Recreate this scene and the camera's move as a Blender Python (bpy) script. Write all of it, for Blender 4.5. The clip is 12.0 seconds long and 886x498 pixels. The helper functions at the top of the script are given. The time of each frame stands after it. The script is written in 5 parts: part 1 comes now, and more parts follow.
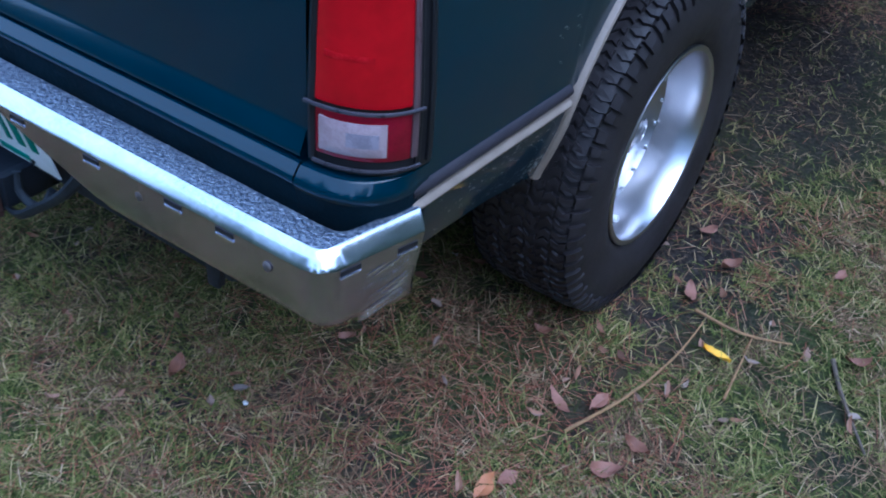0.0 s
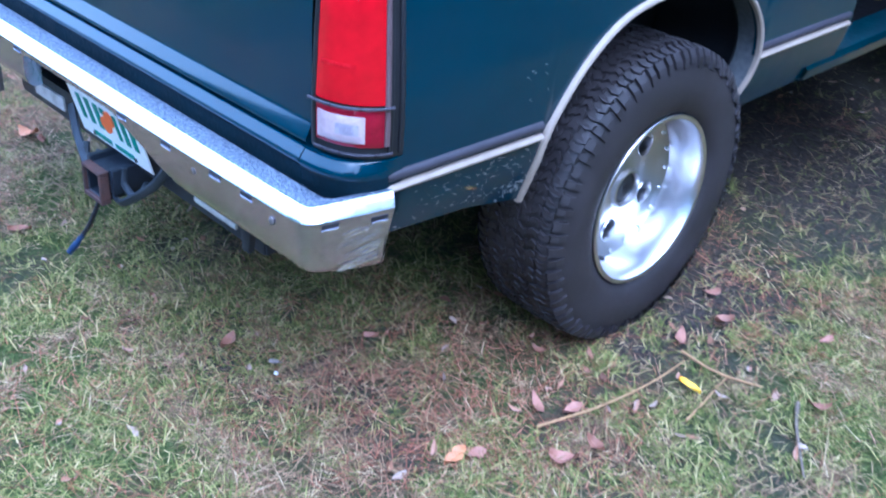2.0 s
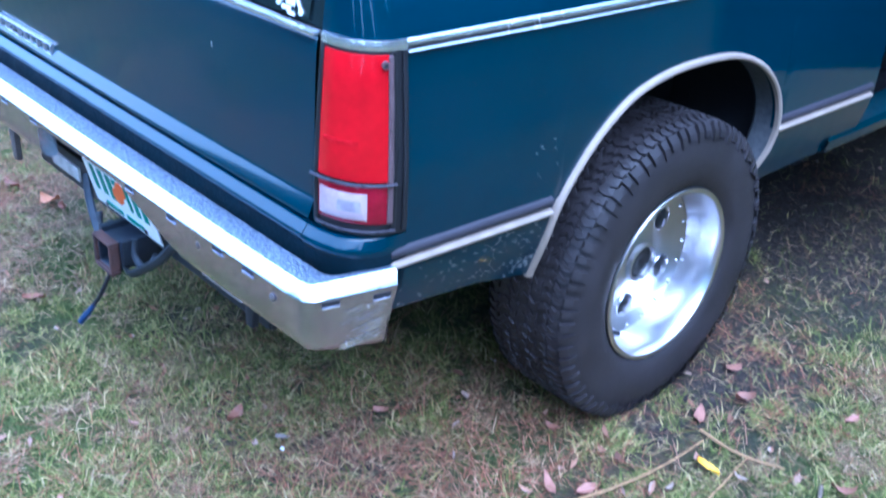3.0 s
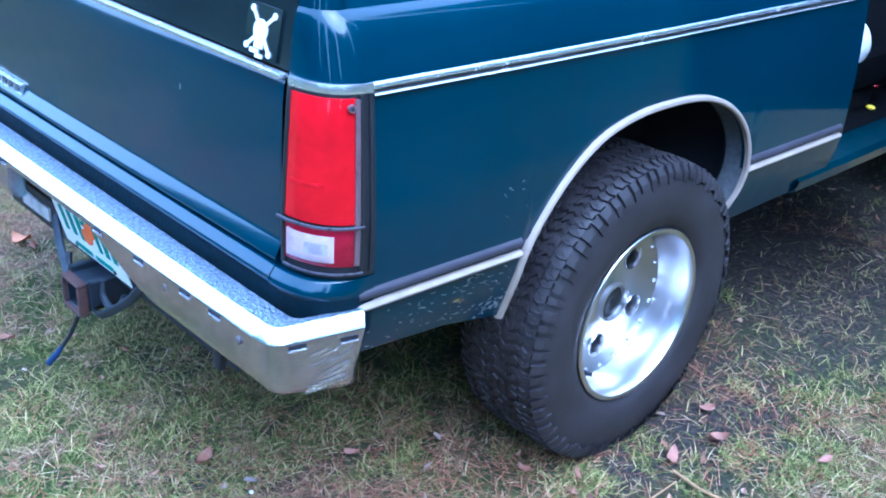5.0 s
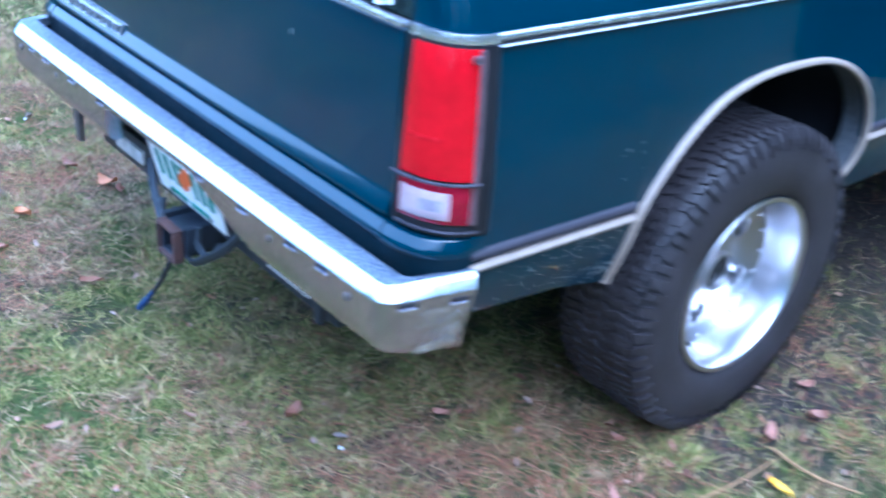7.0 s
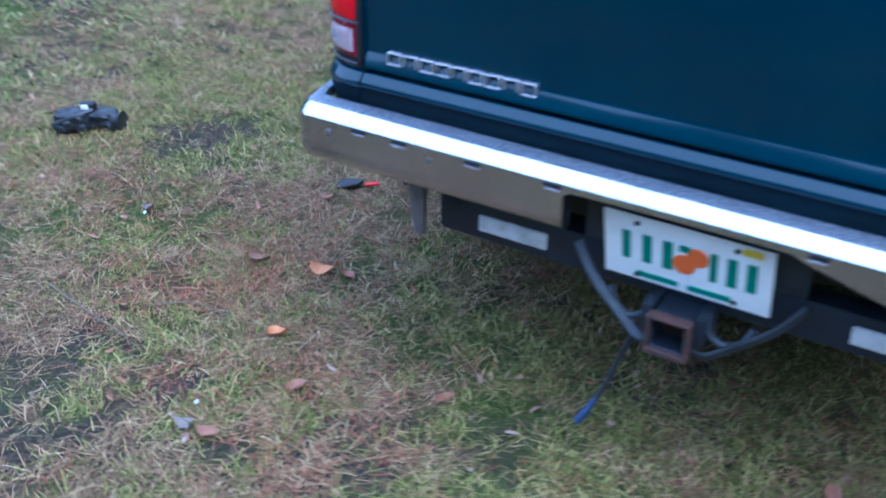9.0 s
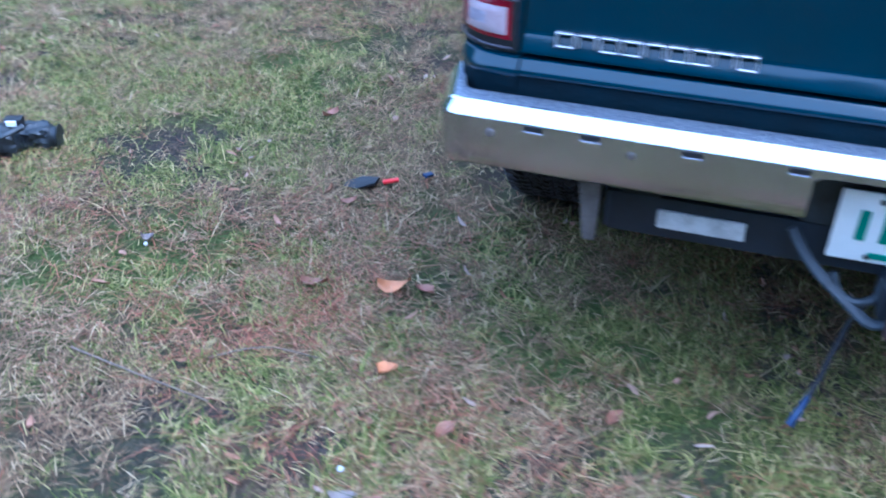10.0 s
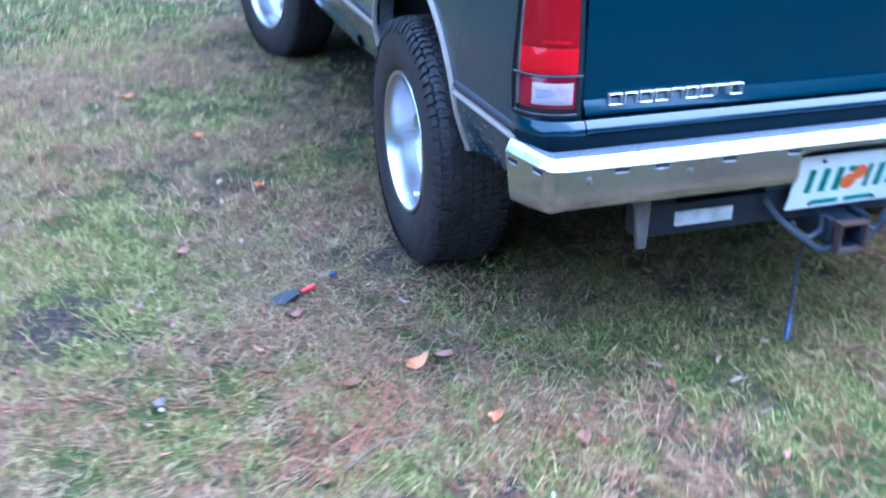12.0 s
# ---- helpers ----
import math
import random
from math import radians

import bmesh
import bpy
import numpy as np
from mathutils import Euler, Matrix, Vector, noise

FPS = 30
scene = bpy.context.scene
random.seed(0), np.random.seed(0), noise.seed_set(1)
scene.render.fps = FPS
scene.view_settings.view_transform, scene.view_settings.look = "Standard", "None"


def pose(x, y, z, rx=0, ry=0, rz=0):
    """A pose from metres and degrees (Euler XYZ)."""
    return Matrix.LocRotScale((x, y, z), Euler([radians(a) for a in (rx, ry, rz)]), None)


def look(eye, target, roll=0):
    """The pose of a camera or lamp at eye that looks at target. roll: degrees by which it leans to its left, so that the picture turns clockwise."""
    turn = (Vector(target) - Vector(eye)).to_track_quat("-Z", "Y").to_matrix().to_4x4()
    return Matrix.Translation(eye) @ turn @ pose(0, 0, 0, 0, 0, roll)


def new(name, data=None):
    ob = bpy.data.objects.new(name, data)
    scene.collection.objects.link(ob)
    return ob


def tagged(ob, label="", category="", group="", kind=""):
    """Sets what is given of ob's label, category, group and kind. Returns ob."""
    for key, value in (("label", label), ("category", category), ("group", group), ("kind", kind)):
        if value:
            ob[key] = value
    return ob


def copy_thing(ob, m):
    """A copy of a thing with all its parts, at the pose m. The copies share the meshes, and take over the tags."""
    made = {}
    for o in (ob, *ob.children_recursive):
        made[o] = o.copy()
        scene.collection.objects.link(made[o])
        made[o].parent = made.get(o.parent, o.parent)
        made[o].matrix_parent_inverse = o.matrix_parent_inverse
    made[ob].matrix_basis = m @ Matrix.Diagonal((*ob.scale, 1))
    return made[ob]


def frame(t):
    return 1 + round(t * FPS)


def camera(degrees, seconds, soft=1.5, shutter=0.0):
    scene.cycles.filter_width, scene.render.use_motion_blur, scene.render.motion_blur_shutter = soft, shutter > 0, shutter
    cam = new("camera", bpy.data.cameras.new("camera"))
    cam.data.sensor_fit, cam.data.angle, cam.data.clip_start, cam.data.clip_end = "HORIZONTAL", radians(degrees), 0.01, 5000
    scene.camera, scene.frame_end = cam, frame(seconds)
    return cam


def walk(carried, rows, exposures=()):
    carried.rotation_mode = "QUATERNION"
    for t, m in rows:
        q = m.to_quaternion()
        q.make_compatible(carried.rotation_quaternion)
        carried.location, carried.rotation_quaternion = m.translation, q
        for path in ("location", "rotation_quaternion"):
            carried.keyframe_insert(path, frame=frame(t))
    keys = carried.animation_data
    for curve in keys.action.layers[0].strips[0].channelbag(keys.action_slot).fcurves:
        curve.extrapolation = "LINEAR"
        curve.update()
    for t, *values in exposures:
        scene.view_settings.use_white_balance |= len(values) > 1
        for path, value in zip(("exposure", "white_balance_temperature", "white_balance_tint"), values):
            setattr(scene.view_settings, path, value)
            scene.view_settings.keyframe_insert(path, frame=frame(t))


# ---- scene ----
cam = camera(47.0, 12.0, soft=2.0, shutter=0.9)
PATH = [
    (0, (1.431, -0.709, 1.377), (0.579, 0.621, 0.150), 5.14),
    (0.1, (1.464, -0.715, 1.388), (0.569, 0.592, 0.158), 4.1),
    (0.2, (1.534, -0.729, 1.410), (0.544, 0.496, 0.178), 1.4),
    (0.5, (1.695, -0.827, 1.385), (0.628, 0.428, 0.251), 0.68),
    (1, (1.828, -0.892, 1.407), (0.751, 0.437, 0.371), 2.71),
    (1.5, (1.912, -0.941, 1.410), (0.813, 0.399, 0.413), 3.51),
    (2, (1.946, -0.864, 1.409), (0.758, 0.377, 0.385), 4.25),
    (2.5, (1.950, -0.809, 1.411), (0.706, 0.397, 0.411), 2.96),
    (3, (1.948, -0.798, 1.421), (0.669, 0.430, 0.496), 3.49),
    (3.2, (1.950, -0.798, 1.424), (0.659, 0.431, 0.518), 3.37),
    (5, (1.958, -0.775, 1.431), (0.677, 0.497, 0.570), 3.87),
    (5.5, (1.961, -0.772, 1.431), (0.681, 0.496, 0.564), 4.03),
    (6, (1.958, -0.769, 1.429), (0.684, 0.506, 0.562), 4.27),
    (6.5, (1.946, -0.764, 1.427), (0.671, 0.501, 0.546), 4.19),
    (7, (1.848, -0.807, 1.403), (0.531, 0.363, 0.456), 4.74),
    (7.3, (1.660, -0.870, 1.372), (0.366, 0.365, 0.416), 5.6),
    (7.5, (1.560, -0.962, 1.386), (0.302, 0.305, 0.486), 4.26),
    (7.7, (1.447, -1.036, 1.393), (0.218, 0.222, 0.440), 2.94),
    (9.3, (0.252, -1.482, 1.331), (-0.530, 0.047, 0.306), 3.19),
    (9.5, (0.114, -1.494, 1.306), (-0.573, 0.067, 0.262), 4.53),
    (9.7, (-0.081, -1.481, 1.278), (-0.719, 0.110, 0.247), 1.1),
    (10, (-0.325, -1.482, 1.277), (-0.837, 0.141, 0.228), 1.27),
    (10.2, (-0.480, -1.445, 1.274), (-0.884, 0.216, 0.238), 3.4),
    (10.5, (-0.699, -1.539, 1.286), (-0.878, 0.224, 0.358), 3.89),
    (10.8, (-0.906, -1.569, 1.305), (-0.809, 0.197, 0.370), 2.3),
    (11, (-1.055, -1.600, 1.307), (-0.814, 0.162, 0.392), 5.79),
    (11.2, (-1.195, -1.547, 1.307), (-0.918, 0.195, 0.364), 2.2),
    (11.5, (-1.408, -1.624, 1.270), (-0.997, 0.090, 0.325), 3.97),
    (11.8, (-1.503, -1.658, 1.312), (-0.994, 0.058, 0.419), 2.3),
    (12, (-1.605, -1.777, 1.319), (-1.050, -0.051, 0.474), 0.35),
]
EXPOSURES = [(0.0, 1.02, 4330, 12), (0.2, 1.6, 4330, 12), (0.5, 1.85, 4310, 13), (1.0, 2.13, 4220, 13), (1.5, 2.39, 4240, 14), (2.5, 2.46, 4160, 15), (3.2, 2.52, 4060, 14), (5.0, 2.62, 4020, 11), (6.5, 2.64, 4030, 11), (7.0, 2.52, 4140, 11), (7.6, 2.0, 4350, 11), (9.5, 1.78, 4330, 12), (9.8, 1.98, 4300, 12), (11.0, 2.12, 4000, 12), (11.5, 2.17, 4150, 12), (12.0, 2.65, 4200, 13)]
walk(cam, [(t, look(eye, target, roll)) for t, eye, target, roll in PATH], EXPOSURES)

# ---------------------------------------------------------------- light
world = bpy.data.worlds.new("overcast_sky")
scene.world = world
world.use_nodes = True
wn, wl = world.node_tree.nodes, world.node_tree.links
wn.clear()
sky = wn.new("ShaderNodeTexSky")
sky.sky_type = "NISHITA"
sky.sun_disc = False
sky.sun_elevation = radians(60)
sky.sun_rotation = radians(108)
sky.dust_density = 3.0
sky.air_density = 1.0
mixw = wn.new("ShaderNodeMixRGB")
mixw.inputs[0].default_value = 0.62
mixw.inputs[2].default_value = (6.0, 6.8, 7.9, 1)
bgw = wn.new("ShaderNodeBackground")
bgw.inputs[1].default_value = 0.14
outw = wn.new("ShaderNodeOutputWorld")
wl.new(sky.outputs[0], mixw.inputs[1])
wl.new(mixw.outputs[0], bgw.inputs[0])
wl.new(bgw.outputs[0], outw.inputs[0])
sun = new("sun", bpy.data.lights.new("sun", "SUN"))
sun.data.energy = 0.9
sun.data.angle = radians(60)
sun.data.color = (1.0, 0.95, 0.88)
sun.matrix_world = look((3.0, -1.0, 5.6), (0, 0, 0))


# ---------------------------------------------------------------- materials
def mat(name, color, rough=0.5, metal=0.0, coat=0.0, var=0.0, scale=20.0, bump=0.0, bscale=120.0, spec=0.5, transmission=0.0, ior=1.45, dark=None, coverage=0.5, contrast=None):
    """Principled material with noise variation at two scales and fine relief."""
    m = bpy.data.materials.new(name)
    m.use_nodes = True
    n, l = m.node_tree.nodes, m.node_tree.links
    b = n["Principled BSDF"]
    b.inputs["Base Color"].default_value = (*color, 1)
    b.inputs["Roughness"].default_value = rough
    b.inputs["Metallic"].default_value = metal
    b.inputs["Coat Weight"].default_value = coat
    b.inputs["Coat Roughness"].default_value = 0.085
    b.inputs["Coat IOR"].default_value = 1.48
    b.inputs["Specular IOR Level"].default_value = spec
    b.inputs["Transmission Weight"].default_value = transmission
    b.inputs["IOR"].default_value = ior
    tc = n.new("ShaderNodeTexCoord")
    if var > 0 or dark:
        n1, n2 = n.new("ShaderNodeTexNoise"), n.new("ShaderNodeTexNoise")
        n1.inputs["Scale"].default_value, n2.inputs["Scale"].default_value = scale, scale * 9
        n1.inputs["Detail"].default_value = n2.inputs["Detail"].default_value = 6
        l.new(tc.outputs["Object"], n1.inputs["Vector"])
        l.new(tc.outputs["Object"], n2.inputs["Vector"])
        add = n.new("ShaderNodeMath")
        add.operation = "MULTIPLY_ADD"
        add.inputs[1].default_value = 0.5
        l.new(n2.outputs[0], add.inputs[0])
        l.new(n1.outputs[0], add.inputs[2])
        ramp = n.new("ShaderNodeValToRGB")
        ramp.color_ramp.elements[0].position = 0.62 - 0.22 + (coverage - 0.5) * 0.4
        ramp.color_ramp.elements[1].position = 0.90 + (coverage - 0.5) * 0.4
        if contrast:
            ramp.color_ramp.elements[0].position, ramp.color_ramp.elements[1].position = 0.75 - contrast, 0.75 + contrast
        lo = dark if dark else tuple(c * (1 - var) for c in color)
        hi = color if dark else tuple(min(1, c * (1 + var)) for c in color)
        ramp.color_ramp.elements[0].color, ramp.color_ramp.elements[1].color = (*lo, 1), (*hi, 1)
        l.new(add.outputs[0], ramp.inputs[0])
        l.new(ramp.outputs[0], b.inputs["Base Color"])
        mr = n.new("ShaderNodeMapRange")
        mr.inputs[1].default_value, mr.inputs[2].default_value = 0.5, 1.0
        mr.inputs[3].default_value, mr.inputs[4].default_value = max(0.02, rough * 0.8), min(1, rough * 1.2 + 0.02)
        l.new(add.outputs[0], mr.inputs[0])
        l.new(mr.outputs[0], b.inputs["Roughness"])
    if bump > 0:
        nb, bp = n.new("ShaderNodeTexNoise"), n.new("ShaderNodeBump")
        nb.inputs["Scale"].default_value, nb.inputs["Detail"].default_value = bscale, 4
        bp.inputs["Strength"].default_value, bp.inputs["Distance"].default_value = bump, 0.004
        l.new(tc.outputs["Object"], nb.inputs["Vector"])
        l.new(nb.outputs[0], bp.inputs["Height"])
        l.new(bp.outputs[0], b.inputs["Normal"])
    return m


PAINT = mat("green_paint", (0.0002, 0.0180, 0.0325), 0.34, 0.0, 1.0, var=0.15, scale=3.0, bump=0.012, bscale=9, spec=0.10)
# Dirty copy of the body paint, darkened: recess shade is in its colour.
RECESS_SHADE = mat("shaded_dirty_paint", (0.0012, 0.0075, 0.0125), 0.7, 0.0, 0.0, var=0.4, scale=14, bump=0.5, bscale=110, spec=0.2)
# Brighter copy of the bumper chrome: a highlight painted on its upper edge.
EDGE_HIGHLIGHT = mat("chrome_edge_highlight", (0.80, 0.81, 0.85), 0.18, 1.0, var=0.2, scale=14, bump=0.02, bscale=40)
PAINT_LOW = mat("chipped_lower_paint", (0.0002, 0.0168, 0.0250), 0.35, 0.2, 0.8, var=0.3, scale=6.0, bump=0.25, bscale=60)
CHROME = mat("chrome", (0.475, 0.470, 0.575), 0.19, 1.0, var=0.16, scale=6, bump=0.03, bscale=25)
CHROME_TOP = mat("textured_chrome", (0.44, 0.48, 0.56), 0.34, 0.8, dark=(0.09, 0.12, 0.18), scale=150, bump=1.0, bscale=190, contrast=0.17)
BRIGHT = mat("bright_trim", (0.75, 0.76, 0.78), 0.22, 0.9, var=0.12, scale=30)
BADGE = mat("dull_badge_chrome", (0.50, 0.51, 0.54), 0.3, 0.85, var=0.25, scale=60)
CREAM = mat("cream_trim", (0.26, 0.21, 0.165), 0.5, 0.0, var=0.15, scale=30, bump=0.1)
GREYSTRIP = mat("grey_rubber_strip", (0.030, 0.027, 0.034), 0.5, var=0.2, scale=20)
BLACK = mat("black_plastic", (0.012, 0.012, 0.014), 0.45, var=0.3, scale=30)
RUBBER = mat("tyre_rubber", (0.0195, 0.0162, 0.0172), 0.55, var=0.35, scale=14, bump=0.2, bscale=180)
ALU = mat("polished_aluminium", (0.63, 0.62, 0.635), 0.29, 1.0)
REDLENS = mat("red_lens", (0.50, 0.0008, 0.008), 0.22, 0.0, 0.4, dark=(0.30, 0.0005, 0.005), scale=6, spec=0.2, coverage=0.42)
# Darker copy of the red lens, for the shaded upper part at left.
SHADED_LENS = mat("shaded_red_lens", (0.27, 0.0008, 0.007), 0.22, 0.0, 0.4, dark=(0.18, 0.0005, 0.005), scale=6, spec=0.2, coverage=0.42)
LENS_EDGE = mat("clear_lens_edge", (0.10, 0.065, 0.07), 0.3, 0.0, 0.5, var=0.2, scale=40)
LOWLENS = mat("crimson_lens", (0.24, 0.004, 0.020), 0.2, 0.0, 0.5, dark=(0.13, 0.002, 0.010), scale=30, spec=0.25, coverage=0.4)
DIVIDER = mat("dark_red_divider", (0.36, 0.0008, 0.007), 0.25, 0.0, 0.4, var=0.4, scale=40, spec=0.2)
WHITELENS = mat("clear_lens", (0.44, 0.34, 0.36), 0.2, 0.0, 0.8, dark=(0.30, 0.19, 0.21), scale=35, bump=0.3, bscale=200, coverage=0.3)
LENS_INNER = mat("grey_lens_inside", (0.27, 0.24, 0.29), 0.25, 0.0, 0.8, var=0.25, scale=60)
WIRE = mat("dark_steel_wire", (0.055, 0.05, 0.06), 0.3, 0.3, var=0.2, scale=60)
FLANGE = mat("dirty_arch_flange", (0.10, 0.105, 0.11), 0.7, dark=(0.025, 0.03, 0.035), scale=60, bump=0.4, bscale=150)
GLASS = mat("tinted_glass", (0.01, 0.016, 0.018), 0.04, 0.0, 1.0, spec=0.6)
UNDER = mat("undercoat", (0.012, 0.013, 0.016), 0.75, var=0.4, scale=12, bump=0.3)
HITCH = mat("hitch_paint", (0.011, 0.015, 0.022), 0.5, var=0.35, scale=18, bump=0.2)
HITCH_GREY = mat("worn_hitch_steel", (0.045, 0.054, 0.066), 0.5, 0.3, dark=(0.016, 0.020, 0.026), scale=30, bump=0.3, bscale=150)
RUST = mat("rust", (0.075, 0.036, 0.027), 0.85, dark=(0.018, 0.016, 0.017), scale=25, bump=0.4, bscale=150)
BRACKET = mat("weathered_steel", (0.13, 0.115, 0.11), 0.55, 0.5, var=0.4, scale=25, bump=0.3)
WHITE = mat("white_enamel", (0.92, 0.93, 0.92), 0.4, var=0.05, scale=30)
DIRTYWHITE = mat("dirty_white_reflector", (0.62, 0.60, 0.58), 0.4, dark=(0.25, 0.24, 0.22), scale=30, coverage=0.35)
PLGREEN = mat("plate_green", (0.02, 0.22, 0.15), 0.45, var=0.1)
PLORANGE = mat("plate_orange", (0.80, 0.16, 0.03), 0.45, var=0.1)
PLYELLOW = mat("plate_sticker", (0.75, 0.55, 0.05), 0.5, var=0.1)
DECAL = mat("white_decal", (0.80, 0.80, 0.80), 0.5, var=0.05, scale=60)
CLOTH = mat("white_cloth", (0.78, 0.78, 0.80), 0.85, var=0.08, scale=30, bump=0.3)
SEAT = mat("grey_seat_cloth", (0.0030, 0.0030, 0.0035), 0.9, var=0.2, scale=30, bump=0.3, spec=0.05)
REDPL = mat("red_plastic", (0.6, 0.03, 0.03), 0.4, var=0.1)
YELPL = mat("yellow_plastic", (0.8, 0.6, 0.02), 0.4, var=0.1)
BLUEPL = mat("blue_plastic", (0.014, 0.030, 0.080), 0.45, var=0.2)
GREASE = mat("greasy_metal", (0.055, 0.06, 0.065), 0.45, 0.6, dark=(0.02, 0.022, 0.025), scale=25, bump=0.3)
WHITEMARK = mat("paint_chip", (0.20, 0.215, 0.22), 0.7, var=0.1, scale=80)


# ---------------------------------------------------------------- mesh helpers
def part(name, bm, material, parent, label="", smooth=True):
    me = bpy.data.meshes.new(name)
    bmesh.ops.recalc_face_normals(bm, faces=bm.faces[:])
    if smooth:
        for f in bm.faces:
            f.smooth = True
    bm.to_mesh(me)
    bm.free()
    me.materials.append(material)
    if smooth:
        me.set_sharp_from_angle(angle=radians(35))
    ob = new(name, me)
    if parent is not None:
        ob.parent = parent
    if label:
        tagged(ob, label)
    return ob


def grid_bm(rows, close_u=False, close_v=False):
    """Quads over rows of points."""
    bm = bmesh.new()
    vs = [[bm.verts.new(p) for p in row] for row in rows]
    nu, nv = len(vs), len(vs[0])
    for i in range(nu if close_u else nu - 1):
        for j in range(nv if close_v else nv - 1):
            a, b = vs[i], vs[(i + 1) % nu]
            f = [a[j], b[j], b[(j + 1) % nv], a[(j + 1) % nv]]
            if len(set(f)) == 4:
                bm.faces.new(f)
    return bm


def slab_bm(rows, normals, thick):
    """A sheet over rows of points, given thickness against its normals."""
    inner = [[Vector(p) - Vector(n) * thick for p, n in zip(r, nr)] for r, nr in zip(rows, normals)]
    bm = bmesh.new()
    A = [[bm.verts.new(p) for p in r] for r in rows]
    B = [[bm.verts.new(p) for p in r] for r in inner]
    nu, nv = len(A), len(A[0])
    for i in range(nu - 1):
        for j in range(nv - 1):
            bm.faces.new([A[i][j], A[i + 1][j], A[i + 1][j + 1], A[i][j + 1]])
            bm.faces.new([B[i][j], B[i][j + 1], B[i + 1][j + 1], B[i + 1][j]])
    for i in range(nu - 1):
        for j in (0, nv - 1):
            bm.faces.new([A[i][j], B[i][j], B[i + 1][j], A[i + 1][j]])
    for j in range(nv - 1):
        for i in (0, nu - 1):
            bm.faces.new([A[i][j], A[i][j + 1], B[i][j + 1], B[i][j]])
    return bm


def box_bm(x0, x1, y0, y1, z0, z1, bevel=0.004, segs=2, bm=None):
    own = bmesh.new()
    r = bmesh.ops.create_cube(own, size=1)
    for v in r["verts"]:
        v.co = Vector(((x0 + x1) / 2 + v.co.x * (x1 - x0), (y0 + y1) / 2 + v.co.y * (y1 - y0), (z0 + z1) / 2 + v.co.z * (z1 - z0)))
    if bevel:
        bmesh.ops.bevel(own, geom=own.edges[:], offset=bevel, segments=segs, affect="EDGES", profile=0.6)
    if bm is None:
        return own
    me = bpy.data.meshes.new("tmp")
    own.to_mesh(me)
    own.free()
    bm.from_mesh(me)
    bpy.data.meshes.remove(me)
    return bm


def tube_bm(path, r, n=10, cap=True, flat=1.0):
    """A tube along a path of points; r is one radius or one for each point."""
    pts = [Vector(p) for p in path]
    rs = r if isinstance(r, (list, tuple)) else [r] * len(pts)
    rows = []
    side = None
    for i, p in enumerate(pts):
        d = (pts[min(i + 1, len(pts) - 1)] - pts[max(i - 1, 0)]).normalized()
        if side is None:
            side = d.orthogonal().normalized()
        side = (side - d * side.dot(d)).normalized()
        up = d.cross(side)
        rows.append([p + (side * math.cos(a) + up * math.sin(a) * flat) * rs[i] for a in (2 * math.pi * k / n for k in range(n))])
    bm = grid_bm(rows, close_v=True)
    if cap:
        bm.verts.ensure_lookup_table()
        bm.faces.new([bm.verts[k] for k in range(n)])
        bm.faces.new([bm.verts[len(bm.verts) - n + k] for k in range(n)])
    return bm


def lathe_bm(profile, centre, axis_sign=1, n=64):
    """A solid of revolution about the x axis: profile of (x, radius) from the centre outwards."""
    rows = []
    for k in range(n):
        a = 2 * math.pi * k / n
        rows.append([(centre[0] + axis_sign * x, centre[1] + r * math.cos(a), centre[2] + r * math.sin(a)) for x, r in profile])
    return grid_bm(rows, close_u=True)


def spline(pts, n):
    """n points on a smooth curve through the points."""
    P = [Vector(p) for p in pts]
    out = []
    for k in range(n):
        t = k / (n - 1) * (len(P) - 1)
        i = min(int(t), len(P) - 2)
        f = t - i
        a, b, c, d = P[max(i - 1, 0)], P[i], P[i + 1], P[min(i + 2, len(P) - 1)]
        out.append(0.5 * ((2 * b) + (c - a) * f + (2 * a - 5 * b + 4 * c - d) * f * f + (3 * b - a - 3 * c + d) * f ** 3))
    return out


def interp(x, table):
    xs, ys = zip(*table)
    return float(np.interp(x, xs, ys))


# ---------------------------------------------------------------- the car's outline
# u runs round the rear corner (0 to 1) and then forward along the side, one metre a unit.
SIDE_X = [(0.205, 0.812), (0.55, 0.824), (0.95, 0.832), (1.9, 0.834), (3.0, 0.828), (3.6, 0.82), (4.0, 0.80), (4.2, 0.77)]
INSET = [(0.42, 0.045), (0.46, 0.036), (0.50, 0.022), (0.55, 0.008), (0.60, 0.001), (0.66, 0.0), (0.76, 0.0), (0.86, 0.006), (0.94, 0.012), (0.985, 0.016), (1.03, 0.029), (1.065, 0.043), (1.082, 0.058), (1.09, 0.075), (1.58, 0.23)]
CORNER = (0.695, 0.205, 0.117, 0.101)
AXLE_Y, AXLE_Z, FRONT_Y = 0.957, 0.342, 3.51
SEAM_X = 0.695


def plan(u):
    if u <= 1:
        a = (1 - u) * math.pi / 2
        cx, cy, rx, ry = CORNER
        c, s = math.cos(a), math.sin(a)
        return Vector((cx + rx * c ** 0.86, cy - ry * s ** 0.86, 0))
    y = 0.205 + u - 1
    return Vector((interp(y, SIDE_X), y, 0))


def plan_normal(u):
    d = plan(u + 0.01) - plan(max(0, u - 0.01))
    return Vector((d.y, -d.x, 0)).normalized()


def skin(u, z, off=0.0, side=1):
    n = plan_normal(u)
    inset = interp(min(z, 0.985), INSET)
    inset += (interp(max(z, 0.985), INSET) - 0.016) * (0.35 + 0.65 * abs(n.x))
    p = plan(u) + n * (off - inset)
    return Vector((side * p.x, p.y, z))


def skin_normal(u, side=1):
    n = plan_normal(u)
    return Vector((side * n.x, n.y, 0))


def u_of(y):
    return 1 + y - 0.205


